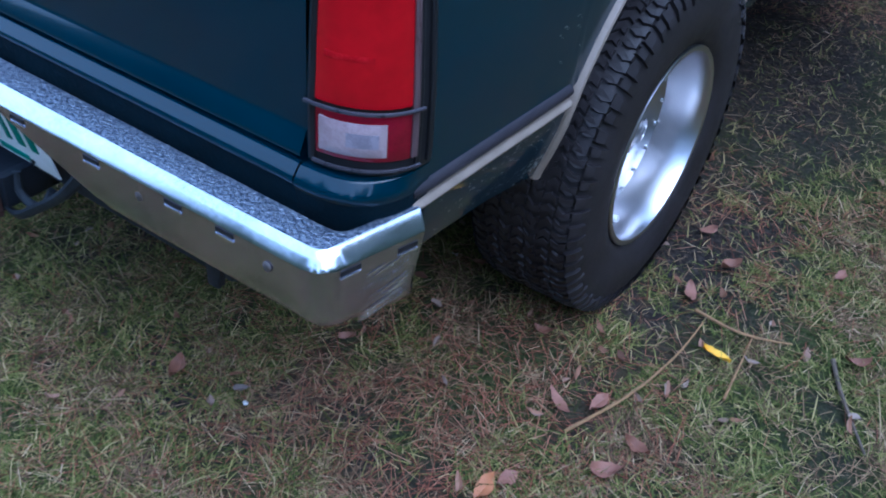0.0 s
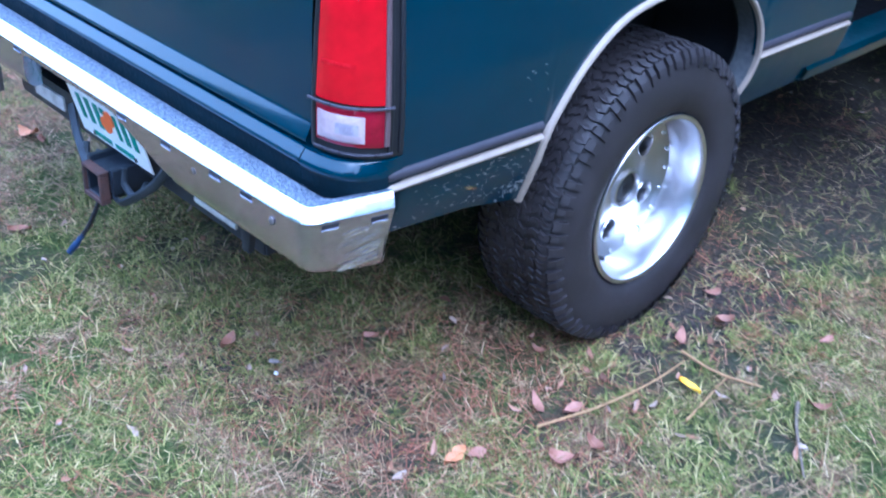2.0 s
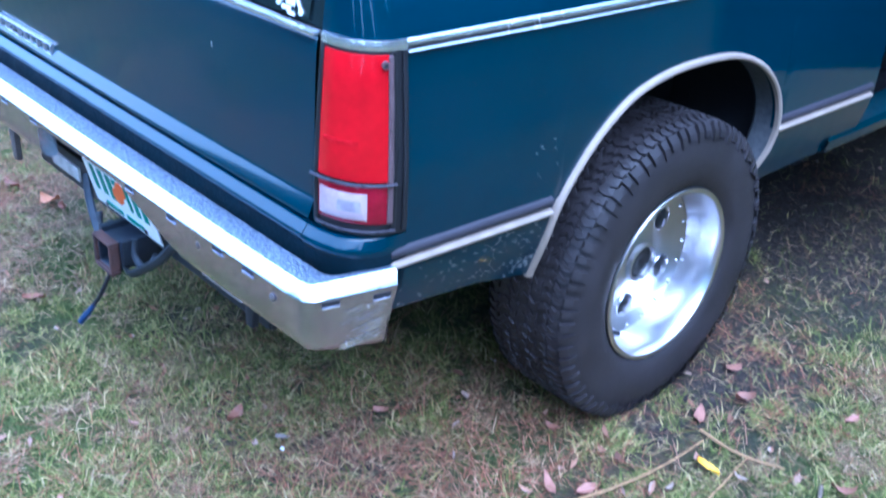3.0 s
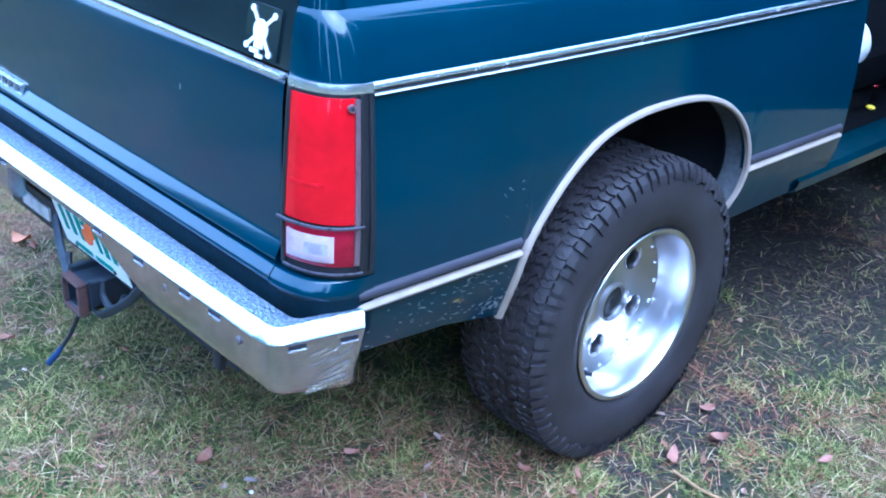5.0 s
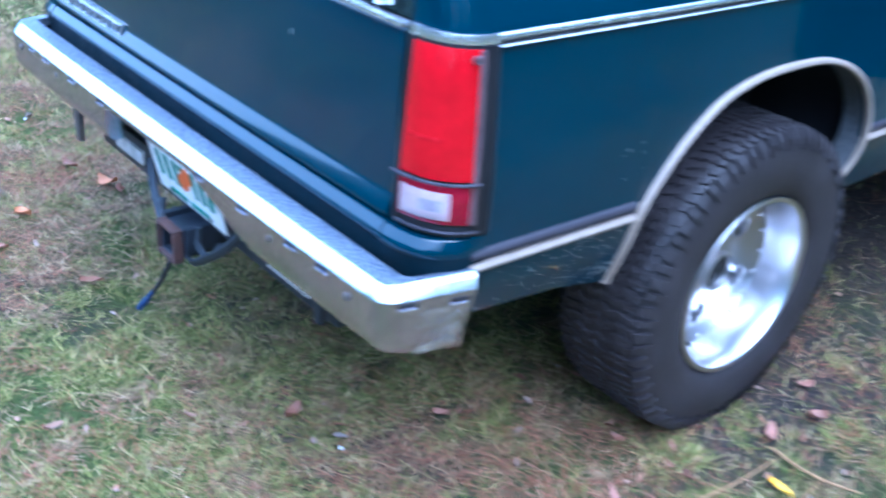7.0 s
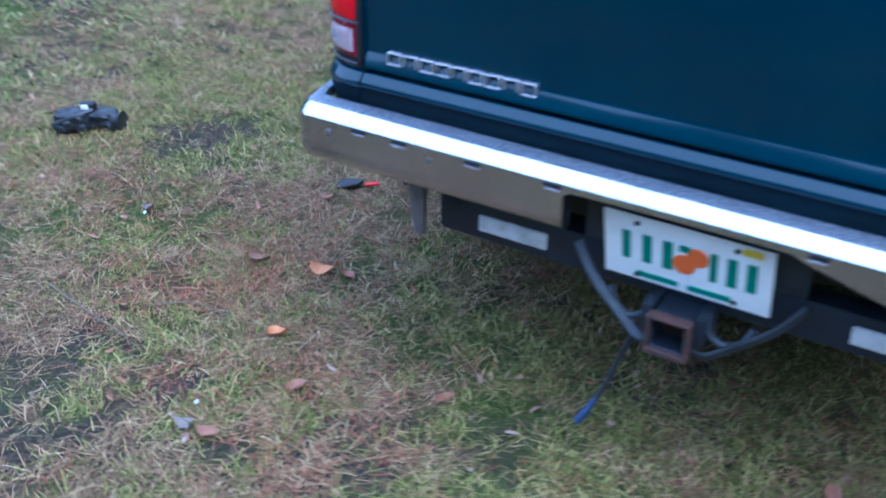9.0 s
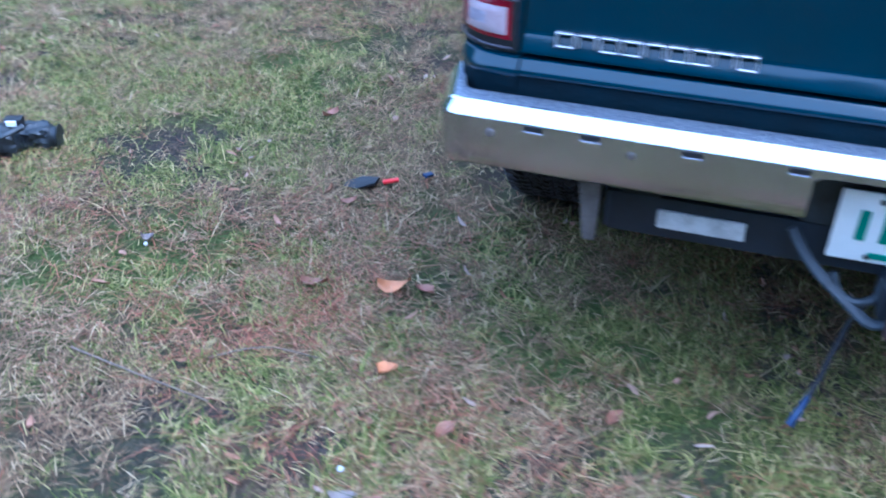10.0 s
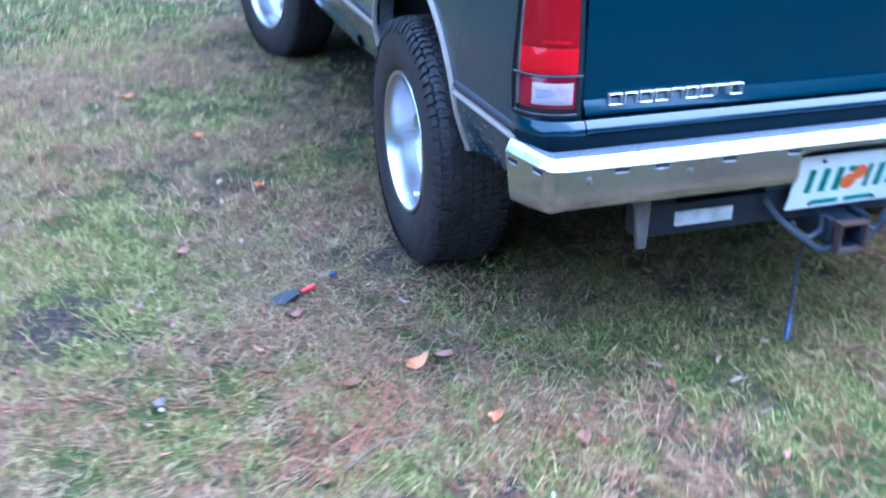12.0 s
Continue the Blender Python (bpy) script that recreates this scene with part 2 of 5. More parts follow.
ARCH = [(0.548, 0.445), (0.552, 0.53), (0.568, 0.61), (0.618, 0.686), (0.683, 0.753), (0.763, 0.802), (0.868, 0.828), (0.98, 0.834), (1.10, 0.826), (1.20, 0.795), (1.275, 0.745), (1.325, 0.68), (1.343, 0.61), (1.33, 0.53), (1.29, 0.455)]


def arch_curve(n=60, shift=0.0):
    k = 0.962
    return [(0.945 + (k if p.x > 0.945 else 0.975) * (p.x - 0.945) + shift, 0.56 + k * (p.y - 0.56)) for p in spline([(y, z, 0) for y, z in ARCH], n)]


def panel_rows(ys, top_levels, side, low, arch_shift=None, n=16, zb=0.985):
    """Columns of the side skin from its lower edge (sill or wheel arch) up."""
    ring = arch_curve(80, arch_shift) if arch_shift is not None else None
    rows, normals = [], []
    for u in ys:
        y = plan(u).y
        z0 = low(y)
        if ring and u > 1:
            up = [(a, b) for a, b in ring if b > 0.60]
            ya, yb = up[0][0], up[-1][0]
            if ya < y < yb:
                z0 = max(z0, interp(y, sorted(up)))
        zs = [z0 + (zb - z0) * k / (n - 1) for k in range(n)] + top_levels
        rows.append([skin(u, z, 0, side) for z in zs])
        normals.append([skin_normal(u, side) for _ in zs])
    return rows, normals


car = tagged(new("car"), "dark green two-door sport utility vehicle, parked on patchy grass", "car")


def sill_low(y):
    return interp(y, [(0.1, 0.52), (0.2, 0.50), (0.40, 0.485), (0.55, 0.452), (1.29, 0.452), (1.6, 0.458), (4.2, 0.46)])


ring_y = [y for y, z in arch_curve(70) if z > 0.60]


def build_quarter(side):
    us = [k / 14 for k in range(15)] + [1 + 0.34 * k / 12 for k in range(1, 12)]
    us += [u_of(y) for y in ([0.552, 0.560, ring_y[0] - 0.001] + ring_y + [ring_y[-1] + 0.001, 1.36, 1.40, 1.5, 1.6, 1.7, 1.78, 1.812])]
    us = sorted(set(us))
    rows, normals = panel_rows(us, [1.0, 1.02, 1.045, 1.065, 1.076, 1.083, 1.089], side, sill_low, 0.0)
    return part("quarter_panel", slab_bm(rows, normals, 0.012), PAINT, car, "glossy dark green quarter panel with chipped lower edge")


quarters = {s: build_quarter(s) for s in (1, -1)}


def build_arch(side):
    """Cream trim, inner flange, liner and dark wheel well."""
    q = quarters[side]
    pts = arch_curve(64)
    cen = Vector((0.945, 0.56))
    rows = []
    for y, z in pts:
        d = (Vector((y, z)) - cen).normalized()
        sec = []
        for off, out in ((-0.003, -0.002), (-0.003, 0.008), (0.001, 0.011), (0.007, 0.010), (0.0105, 0.005), (0.0105, -0.004)):
            yy, zz = y + d.x * off, z + d.y * off
            sec.append(skin(u_of(yy), zz, out, side))
        rows.append(sec)
    part("arch_trim", grid_bm(rows, close_v=True), CREAM, q, "worn cream wheel arch trim")
    flange = []
    for y, z in pts:
        p = skin(u_of(y), z, -0.001, side)
        flange.append([p, p + Vector((-side * 0.02, 0, 0.002)), p + Vector((-side * 0.055, 0, 0.0))])
    part("arch_flange", grid_bm(flange), FLANGE, q, "dirty grey arch flange")
    liner = []
    for y, z in pts:
        p = skin(u_of(y), z, -0.06, side)
        d = Vector((0, y - cen.x, z - cen.y)).normalized()
        a = p + d * 0.05
        liner.append([p, a, Vector((side * 0.62, a.y, a.z)), Vector((side * 0.50, a.y, a.z)), Vector((side * 0.50, cen.x, 0.45))])
    part("wheel_well", grid_bm(liner), UNDER, q)


for s in (1, -1):
    build_arch(s)


# ---------------------------------------------------------------- tailgate, sill, glass
def extrude_x(profile, x0, x1, steps=8, crown=0.0):
    rows = []
    for k in range(steps + 1):
        x = x0 + (x1 - x0) * k / steps
        c = crown * (x / 0.7) ** 2
        rows.append([(x, y + c, z) for y, z in profile])
    return rows


gate_profile = [(0.135, 0.974), (0.112, 0.974), (0.108, 0.966), (0.105, 0.93), (0.103, 0.85), (0.103, 0.76), (0.103, 0.7060), (0.1026, 0.7020), (0.1008, 0.6985), (0.1003, 0.6976), (0.0906, 0.6777), (0.0902, 0.6767), (0.0885, 0.6730), (0.0888, 0.6700), (0.0910, 0.6682), (0.135, 0.6675)]
tailgate = part("tailgate", grid_bm(extrude_x(gate_profile, -SEAM_X + 0.003, SEAM_X - 0.003, 10, 0.004)), PAINT, car, "glossy dark green tailgate")
sill_profile = [(0.16, 0.6600), (0.0920, 0.6600), (0.0905, 0.6595), (0.0897, 0.6586), (0.0801, 0.6464), (0.0794, 0.6454), (0.0775, 0.6420), (0.0770, 0.6385), (0.0780, 0.6350), (0.0830, 0.6310), (0.0980, 0.6270), (0.16, 0.6250)]
part("rear_sill", grid_bm(extrude_x(sill_profile, -0.6915, 0.6915, 10)), PAINT, car)
# Face below the sill, with the recess shade painted in.
part("sill_apron", box_bm(-0.705, 0.705, 0.0840, 0.100, 0.545, 0.634, 0.003), RECESS_SHADE, car)


def build_corner_ledge(side):
    """The rounded ledge under each lamp that carries the sill's line round the corner."""
    def band(name, prof, material):
        rows = [[skin(u, z, off * (1 - 0.96 * min(1, max(0, u - 0.35) / 0.60)) + 0.001, side) for off, z in prof] for u in [k / 14 for k in range(15)]]
        part(name, grid_bm(rows), material, quarters[side])

    band("corner_ledge", [(-0.02, 0.6600), (0.0120, 0.6600), (0.0140, 0.6590), (0.0150, 0.6578), (0.0240, 0.6464), (0.0248, 0.6452), (0.0268, 0.6415), (0.0272, 0.6375), (0.0262, 0.6330), (0.0240, 0.6290)], PAINT)
    # Lower part darkened the same way, which mutes the bumper's reflection.
    band("corner_apron", [(0.0240, 0.6290), (0.0225, 0.6150), (0.0205, 0.5950), (0.0185, 0.5750), (0.014, 0.550)], RECESS_SHADE)


for s in (1, -1):
    build_corner_ledge(s)

glass_profile = [(0.128, 0.984), (0.122, 0.986), (0.142, 1.09), (0.176, 1.45), (0.19, 1.55)]
hatch = part("rear_glass", grid_bm(extrude_x(glass_profile, -SEAM_X + 0.004, SEAM_X - 0.004, 8)), GLASS, car, "dark tinted rear hatch glass")
part("belt_moulding", box_bm(-SEAM_X + 0.004, SEAM_X - 0.004, 0.103, 0.122, 0.9755, 0.983, 0.002), BRIGHT, tailgate, "bright moulding")


# skull-like white sticker on the glass, drawn as plain shapes
def on_glass(x, z):
    y = interp(z, [(b, a) for a, b in glass_profile[1:]])
    return Vector((x, y - 0.003, z))


def decal_patch(name, pts, parent, material, lift=0.0):
    bm = bmesh.new()
    vs = [bm.verts.new(on_glass(x, z) - Vector((0, lift, 0))) for x, z in pts]
    bm.faces.new(vs)
    r = bmesh.ops.extrude_face_region(bm, geom=bm.faces[:])
    for v in r["geom"]:
        if isinstance(v, bmesh.types.BMVert):
            v.co.y -= 0.0012
    return part(name, bm, material, parent, smooth=False)


sticker = decal_patch("sticker", [(0.568, 0.990), (0.660, 0.990), (0.660, 1.072), (0.568, 1.072)], hatch, GLASS)
tagged(sticker, "black sticker with a white crossed emblem")
rnd = random.Random(5)
head = [(0.610 + 0.0190 * math.cos(a) * (1 + 0.08 * math.sin(3 * a)), 1.030 + 0.0195 * math.sin(a)) for a in (2 * math.pi * k / 18 for k in range(18))]
decal_patch("emblem", head, sticker, DECAL, 0.0014)
for x0, z0, x1, z1, w in ((0.585, 1.063, 0.640, 1.000, 0.0030), (0.645, 1.060, 0.578, 1.004, 0.0030), (0.598, 1.013, 0.622, 1.013, 0.0085), (0.588, 0.999, 0.612, 0.999, 0.0035), (0.605, 0.993, 0.624, 0.993, 0.003)):
    d = Vector((x1 - x0, z1 - z0)).normalized()
    nx, nz = -d.y * w, d.x * w
    decal_patch("emblem", [(x0 + nx, z0 + nz), (x0 - nx, z0 - nz), (x1 - nx, z1 - nz), (x1 + nx, z1 + nz)], sticker, DECAL, 0.002 + 0.0002 * rnd.random())


for kx, kz in ((0.585, 1.063), (0.645, 1.060), (0.640, 1.000), (0.578, 1.004)):
    decal_patch("emblem", [(kx + 0.0062 * math.cos(a), kz + 0.0055 * math.sin(a)) for a in (2 * math.pi * k / 10 for k in range(10))], sticker, DECAL, 0.0026)


# chrome badge on the gate: nine plain hollow blocks
badge_x0, badge_x1 = -0.640, -0.312
bw = (badge_x1 - badge_x0) / 9
for k in range(9):
    x0, x1 = badge_x0 + k * bw + 0.002, badge_x0 + (k + 1) * bw - 0.003
    bm = bmesh.new()
    for a in ((x0, x1, 0.7085, 0.7115), (x0, x1, 0.6860, 0.6890), (x0, x0 + 0.0034, 0.6890, 0.7085), (x1 - 0.0034, x1, 0.6890, 0.7085)):
        if k % 3 == 1 and a[2] == 0.6860:
            continue
        box_bm(a[0], a[1], 0.0930, 0.104, a[2], a[3], 0.001, 1, bm)
    part("badge_block", bm, BADGE, tailgate, "plain chrome badge block")


# ---------------------------------------------------------------- tail lamps
def skin_patch(u0, u1, z0, z1, off0, off1, side, nu=14, nz=6, bulge=0.0):
    """A closed shell on the body's skin between two heights."""
    us = [u0 + (u1 - u0) * k / nu for k in range(nu + 1)]
    rows, normals = [], []
    for i, u in enumerate(us):
        r = []
        for j in range(nz + 1):
            f, g = i / nu, j / nz
            e = min(1, min(f, 1 - f) * 6, min(g, 1 - g) * 8 + 0.0)
            r.append(skin(u, z0 + (z1 - z0) * g, off1 - (1 - e) * bulge, side))
        rows.append(r)
        normals.append([skin_normal(u, side)] * (nz + 1))
    return slab_bm(rows, normals, off1 - off0)


def build_lamp(side):
    lamp = part("tail_lamp", skin_patch(0.03, 0.985, 0.664, 0.970, -0.01, 0.004, side), BLACK, car, "red and white tail lamp in a black bezel")
    part("lens_edge", skin_patch(0.775, 0.825, 0.688, 0.962, 0.0, 0.0125, side, 3, 6, 0.002), LENS_EDGE, lamp, "greyish clear lens edge")
    if side > 0:
        part("red_lens", skin_patch(0.072, 0.785, 0.760, 0.9635, 0.0, 0.013, side, bulge=0.006), REDLENS, lamp, "glossy red lens")
    else:
        # Looks darker from the left side; that shade is put into the colour.
        part("red_lens", skin_patch(0.072, 0.785, 0.8135, 0.9635, 0.0, 0.013, side, bulge=0.002), SHADED_LENS, lamp, "upper red lens with shade in its colour")
        part("red_lens", skin_patch(0.072, 0.785, 0.760, 0.8130, 0.0, 0.013, side, bulge=0.002), REDLENS, lamp, "glossy red lens")
    part("chamber_divider", skin_patch(0.14, 0.48, 0.8215, 0.8290, 0.006, 0.0142, side, 8, 2, 0.0008), DIVIDER, lamp, "dark red divider inside the lens")
    part("lower_lens", skin_patch(0.075, 0.79, 0.686, 0.7525, 0.0, 0.011, side, bulge=0.004), LOWLENS, lamp, "crimson lower lens")
    part("reverse_lens", skin_patch(0.11, 0.58, 0.695, 0.7415, 0.006, 0.0145, side, bulge=0.003), WHITELENS, lamp, "milky white reversing lens")
    part("bulb_window", skin_patch(0.30, 0.52, 0.709, 0.729, 0.010, 0.0152, side, 6, 2, 0.0005), LENS_INNER, lamp, "grey bulb window")
    for z, o, u0, u1 in ((0.757, 0.0145, 0.025, 0.85), (0.673, 0.009, 0.06, 0.86)):
        bm = tube_bm([skin(u0 + (u1 - u0) * k / 14, z, o, side) for k in range(15)], 0.0027, 8)
        part("guard_wire", bm, WIRE, lamp)
    bm = tube_bm([skin(0.735, 0.950, 0.010, side), skin(0.735, 0.950, 0.0155, side)], [0.0068, 0.006], 14)
    screw = part("lens_screw", bm, LENS_EDGE, lamp, "dull lens screw")
    part("screw_slot", tube_bm([skin(0.735, 0.950, 0.0150, side), skin(0.735, 0.950, 0.0160, side)], 0.0032, 10), BLACK, screw)
    for u in (0.05, 0.845, 0.955):
        part("bezel_edge", skin_patch(u - 0.022, u + 0.022, 0.672, 0.968, 0.0, 0.010, side, 3, 6, 0.002), BLACK, lamp)
    part("lamp_cap", skin_patch(0.02, 0.985, 0.9695, 0.984, -0.004, 0.008, side, 14, 2, 0.002), BRIGHT, lamp, "bright cap moulding")


for s in (1, -1):
    build_lamp(s)


# ---------------------------------------------------------------- mouldings along the sides
def side_strip(name, y0, y1, z0, z1, out, material, side, parent, n=24, label=""):
    us = [u_of(y0 + (y1 - y0) * k / n) for k in range(n + 1)]
    zm, h = (z0 + z1) / 2, (z1 - z0) / 2
    sec = [(-1, -0.006), (-1, out * 0.5), (-0.7, out * 0.9), (-0.2, out), (0.35, out * 0.8), (0.8, out * 0.4), (1, 0.0), (1, -0.006)]
    rows = [[skin(u, zm + a * h, o, side) for a, o in sec] for u in us]
    bm = grid_bm(rows, close_v=True)
    bm.verts.ensure_lookup_table()
    for k in (0, len(rows) - 1):
        bm.faces.new([bm.verts[k * 8 + j] for j in range(8)])
    return part(name, bm, material, parent, label)


for s in (1, -1):
    q = quarters[s]
    side_strip("belt_moulding", 0.196, 1.808, 0.9725, 0.9835, 0.006, BRIGHT, s, q, label="bright belt moulding")
    side_strip("belt_groove", 0.196, 1.808, 0.9682, 0.9715, 0.0035, BLACK, s, q)
    side_strip("belt_line", 0.196, 1.808, 0.9625, 0.9676, 0.0075, BRIGHT, s, q)
    for y0, y1 in ((0.045, 0.556), (1.33, 1.79)):
        side_strip("body_strip", y0, y1, 0.6175, 0.635, 0.009, GREYSTRIP, s, q, label="grey rubber body strip")
        side_strip("strip_insert", y0, y1, 0.597, 0.611, 0.011, CREAM, s, q, label="cream body strip")


# ---------------------------------------------------------------- bumper
BUMP_SEC = [(0.034, 0.490), (0.020, 0.4885), (0.0115, 0.4925), (0.0050, 0.5005), (0.0015, 0.5100), (0.0, 0.5180), (0.0, 0.540), (0.0, 0.577), (0.0, 0.5832), (0.0008, 0.5850), (0.0034, 0.5882), (0.0085, 0.5960), (0.0145, 0.6025), (0.0205, 0.6065), (0.026, 0.6083)]


def bump_plan(v):
    """Along the bumper: v in metres from the middle; the end turns forward round a corner."""
    a = abs(v)
    s = 1 if v >= 0 else -1
    L, r = 0.772, 0.038
    if a <= L:
        return Vector((v, 0.004 * (a / L) ** 4, 0)), Vector((0, -1, 0))
    arc = r * radians(77)
    if a <= L + arc:
        t = (a - L) / r
        return Vector((s * (L + r * math.sin(t)), 0.004 + r * (1 - math.cos(t)), 0)), Vector((s * math.sin(t), -math.cos(t), 0))
    t = arc / r
    d = a - L - arc
    p = Vector((s * (L + r * math.sin(t) + d * math.cos(t)), 0.004 + r * (1 - math.cos(t)) + d * math.sin(t), 0))
    return p, Vector((s * math.sin(t), -math.cos(t), 0))


BUMP_END = 0.772 + 0.051 + 0.143
NOTCH = 0.205


def bump_pt(v, depth, z, lift=0.0):
    p, n = bump_plan(v)
    q = p - n * (depth - lift)
    return Vector((q.x, q.y, z))


def build_bumper():
    vs = sorted({round(-BUMP_END + 2 * BUMP_END * k / 90, 4) for k in range(91)} | {-NOTCH - 0.001, NOTCH + 0.001, -NOTCH, NOTCH})
    rows, normals = [], []
    for v in vs:
        a = abs(v)
        droop = -0.022 * min(1, max(0, (a - 0.76) / 0.16))
        sec = []
        for d, z in BUMP_SEC:
            if a <= NOTCH or (v > 0 and a < 0.46):
                z = max(z, interp(a, [(0.0, 0.572), (0.19, 0.571), (0.205, 0.563), (0.33, 0.529), (0.44, 0.4885)])) if z < 0.575 else z
            elif z < 0.52:
                z += droop
            sec.append(bump_pt(v + (0 if a < BUMP_END - 0.001 else -math.copysign(0.025 * (0.6085 - z) / 0.11, v)), d, z))
        rows.append(sec)
        normals.append([bump_plan(v)[1]] * len(sec))
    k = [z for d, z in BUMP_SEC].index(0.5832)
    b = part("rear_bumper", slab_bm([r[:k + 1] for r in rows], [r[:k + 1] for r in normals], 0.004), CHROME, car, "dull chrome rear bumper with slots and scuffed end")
    # The bumper's own bevel, lightened so that its highlight turns white.
    part("upper_edge", slab_bm([r[k:-1] for r in rows], [r[k:-1] for r in normals], 0.004), EDGE_HIGHLIGHT, b, "upper chrome edge with a painted highlight")
    # textured step on top
    back_x = [(0, 0), (0.60, 0.60), (0.70, 0.70), (0.76, 0.752), (0.80, 0.774), (0.84, 0.784), (0.90, 0.795), (0.966, 0.808)]
    back_y = [(0, 0.067), (0.60, 0.067), (0.70, 0.067), (0.76, 0.067), (0.80, 0.069), (0.84, 0.082), (0.90, 0.122), (0.966, 0.180)]
    rows = []
    for v in vs:
        a = abs(v)
        e = Vector((math.copysign(interp(a, back_x), v), interp(a, back_y), 0.6045))
        p = bump_pt(v, 0.0196, 0.6066)
        rows.append([p, p.lerp(e, 0.15) + Vector((0, 0, 0.0008)), p.lerp(e, 0.9) + Vector((0, 0, 0.0004)), e, e + Vector((0, 0.004, -0.02))])
    part("step_top", grid_bm(rows), CHROME_TOP, b, "textured chrome step surface")
    # recess for the plate
    part("plate_recess", box_bm(-NOTCH, NOTCH, 0.108, 0.116, 0.435, 0.580, 0.003), HITCH_GREY, b, "dull grey plate recess")
    part("recess_top", grid_bm([[(-NOTCH, 0.004, 0.5735), (-NOTCH, 0.112, 0.5735)], [(NOTCH, 0.004, 0.5735), (NOTCH, 0.112, 0.5735)]]), BRACKET, b)
    for s in (1, -1):
        for v, z in ((0.227, 0.576), (0.388, 0.576), (0.55, 0.577), (0.644, 0.577), (0.840, 0.576), (0.932, 0.570)):
            v *= s
            hw, hh = 0.0155, 0.0040
            rows = [[bump_pt(v + a * hw, 0, z + c * hh, l) for c, l in ((-1.0, -0.002), (-1.0, 0.0012), (1.0, 0.0012), (1.0, -0.002))] for a in (-1, -0.8, 0.8, 1)]
            part("slot", grid_bm(rows), BLACK, b)
            rows = [[bump_pt(v + a * hw, 0, z - hh - 0.0035 + c * 0.0018, l) for c, l in ((-1.0, -0.002), (-0.7, 0.0022), (0.7, 0.0022), (1.0, -0.002))] for a in (-1, -0.9, 0.9, 1)]
            part("slot_lip", grid_bm(rows), BRIGHT, b)
        for v, z in ((0.482, 0.558), (0.717, 0.560)):
            bm = bmesh.new()
            bmesh.ops.create_uvsphere(bm, u_segments=12, v_segments=8, radius=0.0075)
            for w in bm.verts:
                w.co = Vector((s * v + w.co.x, w.co.y * 0.35 + 0.0015, z + w.co.z))
            part("bumper_bolt", bm, BRACKET, b)
    return b


bumper = build_bumper()
rs = random.Random(8)
for k in range(34):
    v0 = rs.uniform(0.845, 0.92)
    z0 = rs.uniform(0.482, 0.555)
    L = rs.uniform(0.03, 0.085)
    v1 = min(0.958 - 0.025 * (0.6085 - z0) / 0.11, v0 + L)
    rows = [[bump_pt(v0 + (v1 - v0) * f, 0, z0 + 0.10 * (v1 - v0) * f * 2.2 + w * (0.0007 + 0.0016 * (k % 3 == 0)) * math.sin(math.pi * f), 0.0009) for w in (-1, 1)] for f in (0.0, 0.25, 0.5, 0.75, 1.0)]
    part("scuff", grid_bm(rows), BRIGHT, bumper, "bright scuff mark")

# ---------------------------------------------------------------- number plate with plain bars
plate = part("number_plate", box_bm(-0.153, 0.153, 0.069, 0.0725, 0.378, 0.527, 0.0015), WHITE, car, "slightly bent white number plate with green and orange print")
for x0, x1 in ((-0.118, -0.102), (-0.080, -0.062), (-0.042, -0.023), (0.044, 0.057), (0.074, 0.092), (0.108, 0.126)):
    part("plate_bar", box_bm(x0, x1, 0.0665, 0.0695, 0.425, 0.490, 0.001, 1), PLGREEN, plate)
for cx, cz, r in ((0.022, 0.470, 0.020), (-0.002, 0.447, 0.021)):
    bm = tube_bm([(cx, 0.0695, cz), (cx, 0.066, cz)], r, 20)
    part("plate_emblem", bm, PLORANGE, plate)
part("plate_leaf", box_bm(-0.012, 0.010, 0.066, 0.0695, 0.475, 0.490, 0.002, 1), PLGREEN, plate)
for x0, x1 in ((-0.090, -0.012), (0.006, 0.085)):
    part("plate_bar", box_bm(x0, x1, 0.0668, 0.0695, 0.388, 0.401, 0.001, 1), PLGREEN, plate)
part("plate_sticker", box_bm(0.098, 0.134, 0.0665, 0.0695, 0.506, 0.522, 0.001, 1), PLYELLOW, plate)
for x in (-0.09, 0.09):
    for z in (0.391, 0.512):
        part("plate_screw", tube_bm([(x, 0.0695, z), (x, 0.0655, z)], 0.005, 10), BLACK, plate)

plate.matrix_basis = Matrix.Translation((0, 0.062, 0.530)) @ pose(0, 0, 0, 14, 0, 0) @ Matrix.Translation((0, -0.07, -0.527))

# ---------------------------------------------------------------- tow hitch
hitch = part("tow_hitch", box_bm(-0.525, 0.525, 0.118, 0.175, 0.352, 0.430, 0.006), HITCH, car, "dark painted tow hitch bar with rusty receiver")
